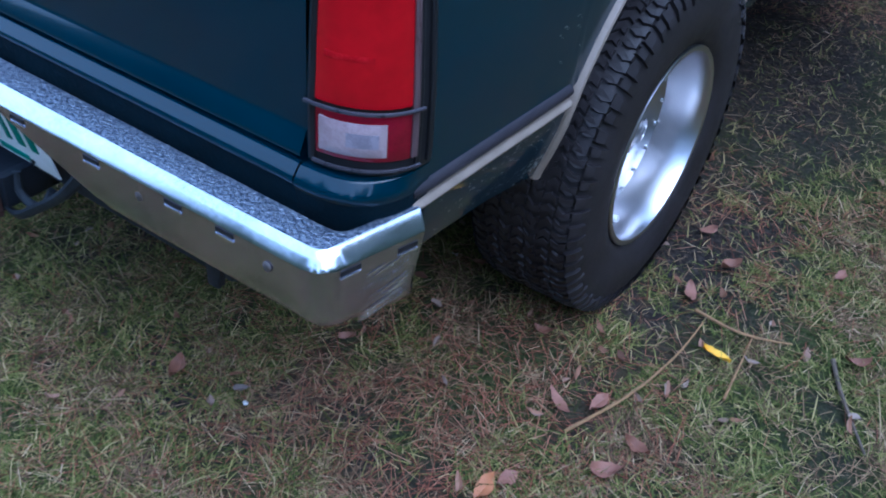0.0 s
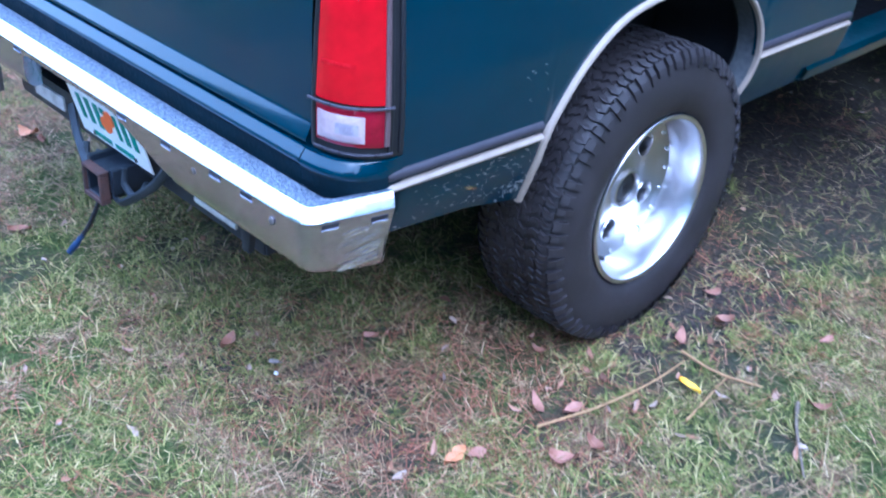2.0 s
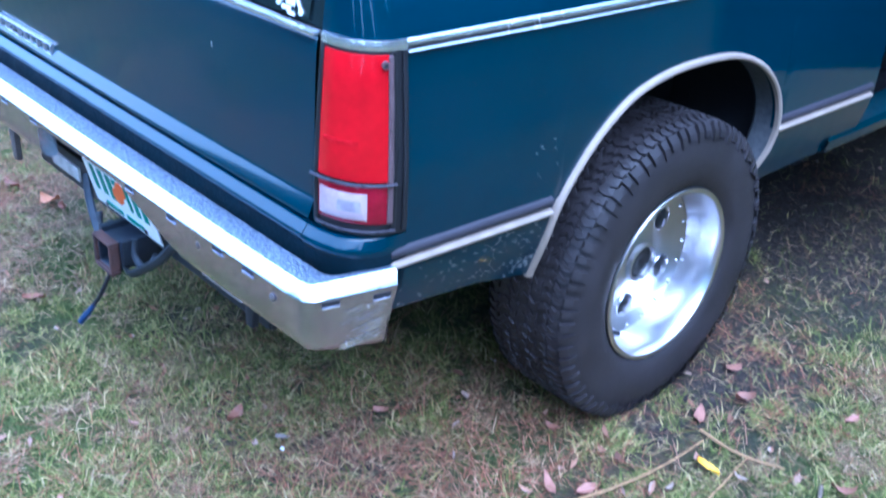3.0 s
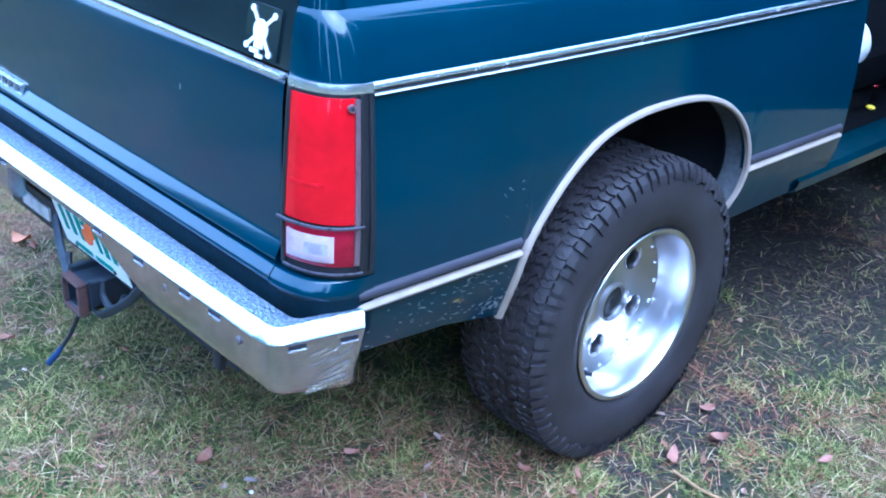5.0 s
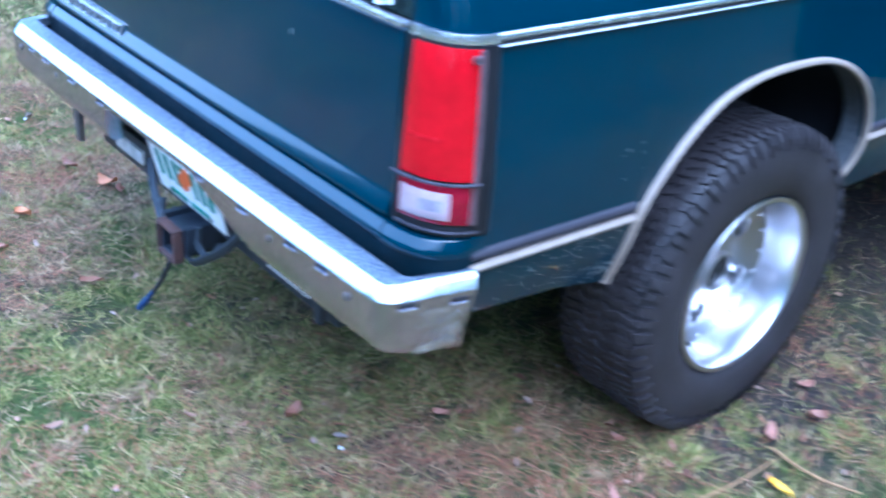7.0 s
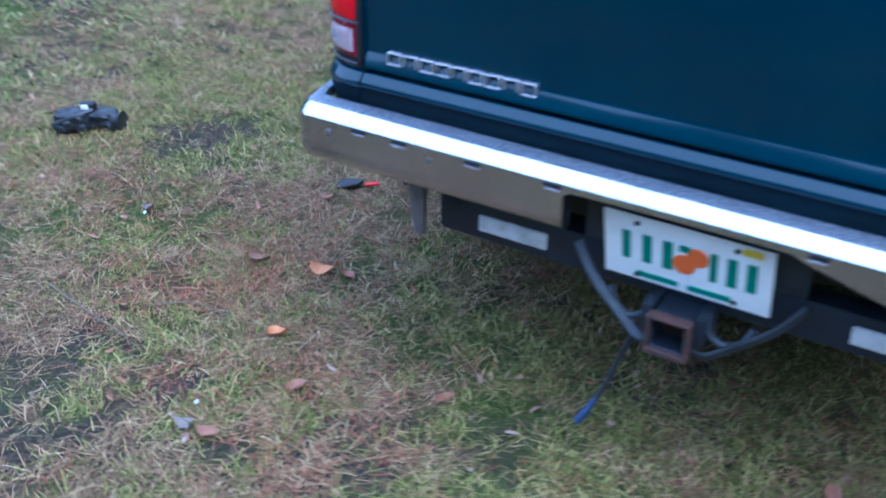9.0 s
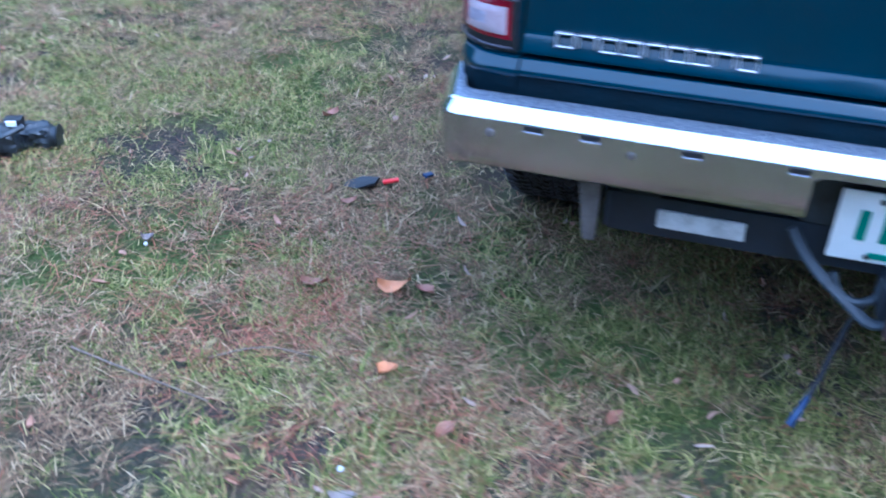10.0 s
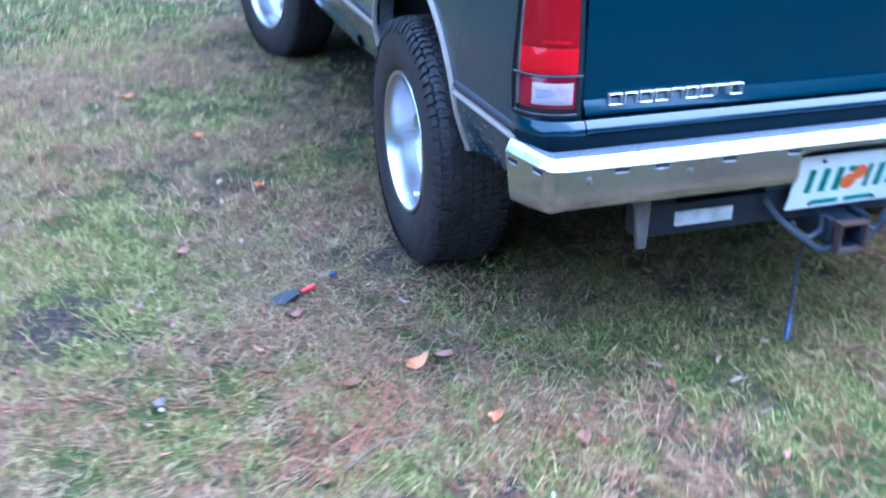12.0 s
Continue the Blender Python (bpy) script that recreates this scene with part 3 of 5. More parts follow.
for s in (1, -1):
    a, b = sorted((s * 0.436, s * 0.285))
    bm = box_bm(a, b, 0.112, 0.120, 0.374, 0.409, 0.003)
    part("reflector_strip", bm, DIRTYWHITE, hitch, "dirty white reflective strip")
    part("end_plate", box_bm(s * 0.5285 - 0.0035, s * 0.5285 + 0.0035, 0.121, 0.172, 0.356, 0.426, 0.002), HITCH, hitch)
    bm = tube_bm(spline([(s * 0.213, 0.10, 0.425), (s * 0.17, 0.085, 0.37), (s * 0.10, 0.07, 0.315), (s * 0.062, 0.06, 0.292), (s * 0.035, 0.06, 0.30)], 18), 0.011, 8, flat=0.5)
    part("brace", bm, HITCH_GREY, hitch, "worn grey steel brace")
    bm = tube_bm(spline([(s * 0.135, 0.09, 0.36), (s * 0.12, 0.08, 0.33), (s * 0.09, 0.075, 0.318), (s * 0.06, 0.075, 0.335), (s * 0.055, 0.08, 0.37)], 16), 0.008, 8)
    part("chain_loop", bm, HITCH_GREY, hitch)
    part("gusset", box_bm(min(s * 0.04, s * 0.058), max(s * 0.04, s * 0.058), 0.05, 0.14, 0.31, 0.37, 0.003), HITCH, hitch)
recv = bmesh.new()
for a in ((-0.036, 0.036, 0.352, 0.360), (-0.036, 0.036, 0.290, 0.298), (-0.036, -0.028, 0.298, 0.352), (0.028, 0.036, 0.298, 0.352)):
    box_bm(a[0], a[1], 0.035, 0.35, a[2], a[3], 0.0015, 1, recv)
receiver = part("receiver", recv, HITCH, hitch)
rc = bmesh.new()
for a in ((-0.041, 0.041, 0.356, 0.364), (-0.041, 0.041, 0.284, 0.295), (-0.041, -0.033, 0.295, 0.356), (0.033, 0.041, 0.295, 0.356)):
    box_bm(a[0], a[1], 0.026, 0.05, a[2], a[3], 0.002, 1, rc)
part("collar", rc, RUST, hitch, "rusty receiver collar")
part("receiver_plug", box_bm(-0.0275, 0.0275, 0.085, 0.095, 0.2985, 0.3515, 0.002), RUST, hitch, "rusty inside of the receiver")
wire = part("trailer_wire", tube_bm(spline([(-0.045, 0.11, 0.33), (-0.080, 0.105, 0.275), (-0.100, 0.085, 0.215), (-0.113, 0.066, 0.165), (-0.121, 0.056, 0.142), (-0.134, 0.038, 0.112)], 24), 0.0055, 8), BLACK, hitch, "hanging trailer cable")
part("wire_plug", tube_bm([(-0.126, 0.049, 0.130), (-0.133, 0.040, 0.114), (-0.136, 0.036, 0.106), (-0.138, 0.033, 0.102), (-0.150, 0.018, 0.078)], [0.0052, 0.0066, 0.0068, 0.0085, 0.0075], 10), BLUEPL, wire, "blue plug")
for s in (1, -1):
    zl = 0.355 if s < 0 else 0.395
    bm = box_bm(s * 0.553 - 0.022, s * 0.553 + 0.022, 0.06, 0.075, zl, 0.50, 0.004)
    for w in bm.verts:
        if w.co.z < zl + 0.05:
            w.co.x = s * 0.546 + (w.co.x - s * 0.553) * 0.5
    part("bumper_bracket", bm, BRACKET if s < 0 else HITCH, car, "weathered steel bumper bracket")


# ---------------------------------------------------------------- wheels
def build_wheel():
    """A wheel about the origin: axis along x, outer side towards +x."""
    w = new("wheel")
    w.parent = car
    R = 0.361
    n = 72
    prof = [(-0.095, 0.2050), (-0.112, 0.2220), (-0.119, 0.2658), (-0.117, 0.3074), (-0.107, 0.3345), (-0.096, 0.3484), (-0.09, 0.3523), (-0.045, 0.3545), (0, 0.3550), (0.045, 0.3545), (0.09, 0.3523), (0.096, 0.3484), (0.107, 0.3345), (0.117, 0.3074), (0.1185, 0.2746), (0.1185, 0.2658), (0.1165, 0.2417), (0.11, 0.2190), (0.098, 0.2060), (0.09, 0.2000)]
    bm = lathe_bm(prof, (0, 0, 0), 1, n)
    bmt = bm
    tyre = part("tyre", bmt, RUBBER, w, "worn black all-terrain tyre")
    # tread blocks in five staggered rows, with shoulder lugs over the edge
    bm = bmesh.new()
    rt = random.Random(3)

    def lug(x0, x1, a0, ln, r0, r1, bend, tip=0.0):
        """A bent block of six corners that narrows a little towards its face."""
        xm = (x0 + x1) / 2
        ring = [(x0, a0), (xm, a0 + bend), (x1, a0 + bend * 0.3), (x1, a0 + bend * 0.3 + ln), (xm, a0 + bend + ln), (x0, a0 + ln)]
        am = a0 + bend / 2 + ln / 2
        vs = []
        for r, k in ((r0, 0.0), (r1, 0.10)):
            for x, a in ring:
                xx, aa = x + (xm - x) * k, a + (am - a) * k
                rr = r - tip * max(0, (abs(xx) - 0.08) / 0.02)
                vs.append(bm.verts.new((xx, rr * math.cos(aa), rr * math.sin(aa))))
        bm.faces.new(vs[6:])
        for q in range(6):
            bm.faces.new([vs[q], vs[(q + 1) % 6], vs[6 + (q + 1) % 6], vs[6 + q]])

    m = 92
    st = 2 * math.pi / m
    tread_rows = ((-0.099, -0.070, 0.30, 0.0), (-0.0675, -0.042, -0.45, 0.4), (-0.0395, -0.015, 0.55, 0.75), (-0.0125, 0.0125, -0.5, 0.2), (0.015, 0.0395, 0.55, 0.65), (0.042, 0.0675, -0.45, 0.1), (0.070, 0.099, 0.30, 0.5))
    for k in range(m):
        for x0, x1, sk, ph in tread_rows:
            a = (k + ph + rt.uniform(-0.14, 0.14)) * st
            edge = abs(x0 + x1) > 0.15
            ln = rt.uniform(0.52, 0.72) * st
            lug(x0 + rt.uniform(-0.003, 0.003), x1 + rt.uniform(-0.003, 0.003), a, ln, 0.344 if edge else 0.3495, R - rt.uniform(0.0, 0.002), st * sk * rt.uniform(0.7, 1.3), 0.006 if edge else 0.0)
    tagged(part("tread", bm, RUBBER, tyre, smooth=False), kind="stuff")
    # shoulder lugs on the side wall
    bm = bmesh.new()
    m, st = 72, 2 * math.pi / 72
    for k in range(m):
        for s in (1, -1):
            a0, a1 = k * st, k * st + st * (0.5 if k % 2 else 0.68)
            pts = [(0.0965, 0.3555), (0.1075, 0.340), (0.1165, 0.318 if k % 2 else 0.327)]
            rows = [[(s * (x + (0.0055 if i < 2 else 0.001)), r * math.cos(a), r * math.sin(a)) for i, (x, r) in enumerate(pts)] for a in (a0, a0 + 0.01, a1 - 0.01, a1)]
            base = [[(s * (x - 0.004), (r - 0.004) * math.cos(a), (r - 0.004) * math.sin(a)) for x, r in pts] for a in (a0, a1)]
            rows = [base[0]] + rows + [base[1]]
            vs = [[bm.verts.new(p) for p in r] for r in rows]
            for i in range(len(vs) - 1):
                for q in range(2):
                    bm.faces.new([vs[i][q], vs[i + 1][q], vs[i + 1][q + 1], vs[i][q + 1]])
    tagged(part("shoulder_tread", bm, RUBBER, tyre, smooth=False), kind="stuff")
    # rim: lip, barrel and recessed disc with round holes
    lip = [(0.090, 0.198), (0.101, 0.2075), (0.1075, 0.2085), (0.1095, 0.2065), (0.1097, 0.2000), (0.1085, 0.1972), (0.102, 0.1945), (0.090, 0.1905), (0.060, 0.1865), (0.020, 0.184), (-0.010, 0.1815), (-0.090, 0.180), (-0.100, 0.205), (-0.104, 0.2)]
    rim = part("rim", lathe_bm(lip, (0, 0, 0), 1, 96), ALU, w, "polished deep-dish aluminium rim")
    disc = bmesh.new()
    nseg, rings = 120, [0.0, 0.038, 0.040, 0.052, 0.066, 0.080, 0.094, 0.108, 0.122, 0.136, 0.150, 0.160, 0.172, 0.1835]
    def dx(r):
        return interp(r, [(0, 0.028), (0.045, 0.028), (0.06, 0.020), (0.10, 0.010), (0.14, 0.012), (0.165, 0.018), (0.184, 0.020)])
    hole = []
    for k in range(5):
        a = 2 * math.pi * (k + 0.655) / 5
        hole.append((0.116 * math.cos(a), 0.116 * math.sin(a)))
    vs = [[disc.verts.new((dx(r), r * math.cos(2 * math.pi * k / nseg), r * math.sin(2 * math.pi * k / nseg))) for k in range(nseg)] for r in rings[2:]]
    HR = 0.027
    for row, r in zip(vs, rings[2:]):
        for v in row:
            for hy, hz in hole:
                d = math.hypot(v.co.y - hy, v.co.z - hz)
                if abs(d - HR) < 0.0055 and d > 1e-4:
                    f = HR / d
                    v.co.y, v.co.z = hy + (v.co.y - hy) * f, hz + (v.co.z - hz) * f
    for i in range(len(vs) - 1):
        for k in range(nseg):
            q = [vs[i][k], vs[i + 1][k], vs[i + 1][(k + 1) % nseg], vs[i][(k + 1) % nseg]]
            c = sum((v.co for v in q), Vector()) / 4
            if min(math.hypot(c.y - hy, c.z - hz) for hy, hz in hole) > HR - 0.001:
                disc.faces.new(q)
    part("disc", disc, ALU, rim, "recessed aluminium wheel disc")
    for hy, hz in hole:
        rows = []
        for k in range(24):
            a = 2 * math.pi * k / 24
            rows.append([(x, hy + (HR + 0.001) * math.cos(a) * g, hz + (HR + 0.001) * math.sin(a) * g) for x, g in ((0.0135, 1.05), (0.0155, 1.0), (0.012, 0.95), (-0.012, 0.93))])
        part("hole_edge", grid_bm(rows, close_u=True), ALU, rim)
    part("hub_cap", lathe_bm([(0.026, 0.050), (0.037, 0.047), (0.038, 0.043), (0.026, 0.040), (0.020, 0.0)], (0, 0, 0), 1, 32), ALU, rim)
    bm = lathe_bm([(0.022, 0.0), (0.030, 0.020), (0.026, 0.039)], (0, 0, 0), 1, 24)
    part("hub", bm, BLACK, rim)
    for k in range(20):
        a = 2 * math.pi * k / 20
        bm = bmesh.new()
        bmesh.ops.create_uvsphere(bm, u_segments=8, v_segments=5, radius=0.0052)
        for v in bm.verts:
            v.co += Vector((0.0205, 0.173 * math.cos(a), 0.173 * math.sin(a)))
        part("rivet", bm, ALU, rim)
    part("brake_drum", lathe_bm([(-0.075, 0.176), (-0.035, 0.170), (-0.030, 0.150), (-0.028, 0.0)], (0, 0, 0), 1, 32), UNDER, w)
    av = radians(245)
    cy, cz = math.cos(av), math.sin(av)
    vst = tube_bm([(0.022, 0.179 * cy, 0.179 * cz), (0.045, 0.172 * cy, 0.172 * cz), (0.060, 0.168 * cy, 0.168 * cz)], [0.007, 0.0055, 0.0055], 8)
    stem = part("valve_stem", vst, BLACK, w)
    part("valve_cap", tube_bm([(0.058, 0.1685 * cy, 0.1685 * cz), (0.074, 0.165 * cy, 0.165 * cz)], [0.0075, 0.007], 8), WHITE, stem, "white valve cap")
    return w


WHEEL_X = 0.853 - 0.109
wheel_rr = build_wheel()
wheel_rr.matrix_basis = pose(WHEEL_X, AXLE_Y, AXLE_Z)
for x, y, rz, spin in ((-WHEEL_X, AXLE_Y, 180, 25), (WHEEL_X, FRONT_Y, 17, 60), (-WHEEL_X - 0.02, FRONT_Y, 197, 140)):
    copy_thing(wheel_rr, pose(x, y, AXLE_Z, 0, 0, rz) @ pose(0, 0, 0, spin, 0, 0))

# ---------------------------------------------------------------- underbody
part("rear_axle", tube_bm([(-0.66, AXLE_Y, AXLE_Z), (-0.18, AXLE_Y, AXLE_Z), (-0.10, AXLE_Y, AXLE_Z), (0.10, AXLE_Y, AXLE_Z), (0.18, AXLE_Y, AXLE_Z), (0.66, AXLE_Y, AXLE_Z)], [0.038, 0.04, 0.11, 0.11, 0.04, 0.038], 16), UNDER, car)
part("front_axle", tube_bm([(-0.66, FRONT_Y, AXLE_Z), (0.66, FRONT_Y, AXLE_Z)], 0.035, 12), UNDER, car)
part("floor_pan", box_bm(-0.76, 0.76, 1.38, 3.05, 0.44, 0.475, 0.01), UNDER, car)
part("rear_floor", box_bm(-0.50, 0.50, 0.17, 1.40, 0.50, 0.55, 0.01), UNDER, car)
part("rear_inner_panel", box_bm(-0.74, 0.74, 0.125, 0.17, 0.47, 0.62, 0.01), UNDER, car)
# Unseen engine and gearbox blocks, added to cut light under the car.
part("engine_sump", box_bm(-0.30, 0.30, 3.05, 3.95, 0.36, 0.62, 0.05, 3), UNDER, car)
part("gearbox", box_bm(-0.22, 0.18, 2.0, 3.05, 0.34, 0.46, 0.05, 3), UNDER, car)
part("fuel_tank", box_bm(-0.35, 0.25, 0.25, 0.72, 0.38, 0.50, 0.04, 3), UNDER, car)
for s in (1, -1):
    part("frame_rail", box_bm(s * 0.47 - 0.035, s * 0.47 + 0.035, 0.12, 4.0, 0.40, 0.52, 0.008), UNDER, car)
    part("inner_quarter", box_bm(s * 0.77 - 0.01, s * 0.77 + 0.01, 0.20, 0.50, 0.51, 0.64, 0.004), UNDER, car)
part("exhaust", tube_bm(spline([(0.33, 3.0, 0.36), (0.33, 1.6, 0.37), (0.40, 1.25, 0.45), (0.40, 0.7, 0.46), (0.45, 0.45, 0.42)], 24), 0.028, 12), BRACKET, car)

# ---------------------------------------------------------------- upper body, front, cabin
def build_upper(side):
    """Pillars and side glass above the belt."""
    q = quarters[side]
    zs = [1.086, 1.12, 1.2, 1.3, 1.4, 1.5, 1.56]

    def strip(name, us, z_list, material, off, thick, label=""):
        rows = [[skin(u, z, off, side) for z in z_list] for u in us]
        return part(name, slab_bm(rows, [[skin_normal(u, side)] * len(z_list) for u in us], thick), material, q, label)

    strip("rear_pillar", [k / 12 * 1.16 for k in range(13)], zs, PAINT, 0.0, 0.02)
    strip("window_ledge", [1.16 + 1.48 * k / 12 for k in range(13)], [1.086, 1.10], PAINT, 0.0, 0.02)
    strip("side_glass", [1.165 + 1.39 * k / 12 for k in range(13)], [1.10, 1.2, 1.3, 1.4, 1.5], GLASS, -0.006, 0.005, "dark tinted side glass")
    strip("window_rail", [1.16 + 1.48 * k / 12 for k in range(13)], [1.5, 1.56], PAINT, 0.0, 0.02)
    strip("middle_pillar", [u_of(1.72), u_of(1.77), u_of(1.812)], zs[1:], PAINT, 0.0, 0.02)
    side_strip("window_moulding", 0.36, 1.808, 1.087, 1.099, 0.006, BRIGHT, side, q)


for s in (1, -1):
    build_upper(s)
roof_rows = []
for i in range(13):
    y = 0.20 + (2.75 - 0.20) * i / 12
    e = 1 - abs(2 * i / 12 - 1) ** 4
    roof_rows.append([(x, y, 1.545 + 0.05 * e * (1 - (x / 0.63) ** 4) + 0.01) for x in [-0.61 + 1.22 * k / 12 for k in range(13)]])
part("roof", slab_bm(roof_rows, [[(0, 0, 1)] * 13] * 13, 0.03), PAINT, car, "dark green roof")

fender_low = lambda y: 0.46  # noqa: E731
for s in (1, -1):
    fy = [y + FRONT_Y - 0.945 for y in ring_y]
    us = [u_of(y) for y in [2.96, 3.0, 3.05, fy[0] - 0.001] + fy + [fy[-1] + 0.001, 3.98, 4.05, 4.12, 4.18]]
    rows, normals = panel_rows(us, [0.99, 1.0], s, fender_low, FRONT_Y - 0.945)
    fender = part("front_fender", slab_bm(rows, normals, 0.012), PAINT, car, "dark green front fender")
    rows = []
    for y, z in arch_curve(48, FRONT_Y - 0.945):
        d = (Vector((y, z)) - Vector((FRONT_Y, 0.56))).normalized()
        rows.append([skin(u_of(y + d.x * o), z + d.y * o, w, s) for o, w in ((-0.004, -0.014), (-0.004, 0.010), (0.018, 0.012), (0.023, -0.004))])
    part("arch_trim", grid_bm(rows, close_v=True), CREAM, fender, "cream wheel arch trim")
    rows = []
    for y, z in arch_curve(48, FRONT_Y - 0.945):
        p = skin(u_of(y), z, -0.012, s)
        rows.append([p, Vector((s * 0.5, p.y, p.z)), Vector((s * 0.5, FRONT_Y, 0.45))])
    part("wheel_well", grid_bm(rows), UNDER, fender)
    lamp = part("headlamp", box_bm(min(s * 0.48, s * 0.70), max(s * 0.48, s * 0.70), 4.17, 4.21, 0.68, 0.80, 0.01), WHITELENS, car, "rectangular headlamp")
hood_rows = [[(x, y, 1.0 - 0.08 * max(0, (y - 3.0) / 1.2) ** 1.5 + 0.02 * (1 - (x / 0.78) ** 2)) for x in [-0.78 + 1.56 * k / 10 for k in range(11)]] for y in [2.93, 3.1, 3.4, 3.7, 4.0, 4.15, 4.2]]
part("hood", slab_bm(hood_rows, [[(0, 0, 1)] * 11] * 7, 0.03), PAINT, car, "dark green hood")
part("front_panel", box_bm(-0.77, 0.77, 4.16, 4.20, 0.50, 0.92, 0.01), PAINT, car)
part("grille", box_bm(-0.46, 0.46, 4.19, 4.215, 0.68, 0.82, 0.006), BLACK, car)
part("front_bumper", box_bm(-0.82, 0.82, 4.20, 4.32, 0.48, 0.60, 0.02, 3), CHROME, car, "chrome front bumper")
screen_rows = [[(x, 2.95 - 0.55 * k / 6, 1.0 + 0.55 * k / 6) for x in (-0.74 + 0.07 * k / 6, 0, 0.74 - 0.07 * k / 6)] for k in range(7)]
part("windscreen", grid_bm(screen_rows), GLASS, car, "dark windscreen")
part("dashboard", box_bm(-0.74, 0.74, 2.70, 2.98, 0.60, 1.00, 0.03), BLACK, car)
part("firewall", box_bm(-0.76, 0.76, 2.96, 3.0, 0.46, 0.99, 0.005), UNDER, car)
part("cabin_carpet", box_bm(-0.74, 0.74, 1.40, 2.96, 0.476, 0.492, 0.003), SEAT, car)
part("cargo_bulkhead", box_bm(-0.76, 0.76, 1.42, 1.46, 0.48, 1.30, 0.005), SEAT, car)


def build_door(side, angle):
    """A long door about its front hinge, shut at angle 0."""
    hinge = Vector((side * 0.822, 2.955, 0))
    ys = [1.822 + (2.95 - 1.822) * k / 20 for k in range(21)]
    zs = [0.475, 0.50, 0.54, 0.60, 0.66, 0.72, 0.78, 0.84, 0.9, 0.95, 0.985, 1.03, 1.085]
    door = new("door")
    door.parent = car
    rows = [[skin(u_of(y), z, 0, side) - hinge for z in zs] for y in ys]
    part("door_skin", slab_bm(rows, [[skin_normal(u_of(y), side)] * len(zs) for y in ys], 0.05), PAINT, door, "dark green door skin")
    rows = [[skin(u_of(y), z, -0.006, side) - hinge for z in (1.086, 1.2, 1.35, 1.5)] for y in ys[:17]]
    part("door_glass", slab_bm(rows, [[skin_normal(u_of(y), side)] * 4 for y in ys[:17]], 0.005), GLASS, door, "dark door glass")
    for z0, z1, m in ((0.6165, 0.638, GREYSTRIP), (0.5935, 0.6125, CREAM), (0.9725, 0.9835, BRIGHT)):
        st = side_strip("door_strip", 1.828, 2.94, z0, z1, 0.011, m, side, None)
        for v in st.data.vertices:
            v.co = v.co - hinge
        st.parent = door
    door.matrix_basis = Matrix.Translation(hinge) @ pose(0, 0, 0, 0, 0, side * angle)
    return tagged(door, "dark green door standing open" if angle else "dark green door, shut")


build_door(1, 38)
build_door(-1, 0)
for s in (1, -1):
    rows = []
    for k in range(13):
        u = u_of(1.66 + 1.32 * k / 12)
        b = skin(u, 0.46, -0.0, s)
        rows.append([b + Vector((-s * 0.03, 0, -0.02)), b + Vector((s * 0.012, 0, 0.0)), b + Vector((s * 0.020, 0, 0.030)), b + Vector((s * 0.010, 0, 0.046)), b + Vector((-s * 0.025, 0, 0.052)), b + Vector((-s * 0.08, 0, 0.054)), b + Vector((-s * 0.10, 0, 0.03))])
    part("rocker", grid_bm(rows), PAINT_LOW, car, "scuffed dark green rocker and door step")
    rows = [[skin(u_of(1.812), z, o, s) for o in (-0.002, -0.05, -0.09)] for z in (0.50, 0.6, 0.75, 0.9, 1.08)]
    part("door_jamb", grid_bm(rows), PAINT, quarters[s])


def build_seat(x):
    st = new("front_seat")
    st.parent = car
    tagged(st, "dark cloth front seat")
    part("seat_cushion", box_bm(x - 0.24, x + 0.24, 2.12, 2.62, 0.56, 0.70, 0.05, 3), SEAT, st)
    bk = box_bm(x - 0.23, x + 0.23, 2.02, 2.14, 0.62, 1.20, 0.05, 3)
    part("seat_back", bk, SEAT, st)
    part("seat_base", box_bm(x - 0.2, x + 0.2, 2.15, 2.55, 0.49, 0.57, 0.01), BLACK, st)


build_seat(0.38)
build_seat(-0.38)
bm = bmesh.new()
bmesh.ops.create_uvsphere(bm, u_segments=24, v_segments=16, radius=1)
for v in bm.verts:
    c = v.co
    v.co = Vector((0.57 + 0.06 * c.x, 2.305 + 0.095 * c.y * (1 - 0.3 * c.z), 0.722 + 0.082 * c.z))
cushion = part("cushion", bm, CLOTH, None)
tagged(cushion, "white cloth cushion on the car's front seat", "cushion")
for name, x, y, m, lab in (("red_scrap", 0.50, 2.74, REDPL, "small red plastic scrap on the car floor"), ("yellow_scrap", 0.62, 2.47, YELPL, "small yellow plastic scrap on the car floor")):
    bm = bmesh.new()
    bmesh.ops.create_icosphere(bm, subdivisions=2, radius=0.0125)
    for v in bm.verts:
        v.co = Vector((x + v.co.x * 1.3, y + v.co.y, 0.502 + v.co.z * 0.62))
    tagged(part(name, bm, m, None), lab, "scrap")

# paint chips and pale scuffs on the rear quarter
rc2 = random.Random(12)
chips = bmesh.new()


def chip(u, z, r, side=1, off=0.0012):
    k = rc2.randint(5, 7)
    base = rc2.uniform(0, 6)
    st = rc2.uniform(1.2, 6.0)
    vs = []
    for j in range(k):
        a = base + 2 * math.pi * j / k
        rr = r * rc2.uniform(0.6, 1.2)
        vs.append(chips.verts.new(skin(u + rr * st * math.cos(a), z + rr * math.sin(a) + 0.35 * rr * math.cos(a), off, side)))
    chips.faces.new(vs)


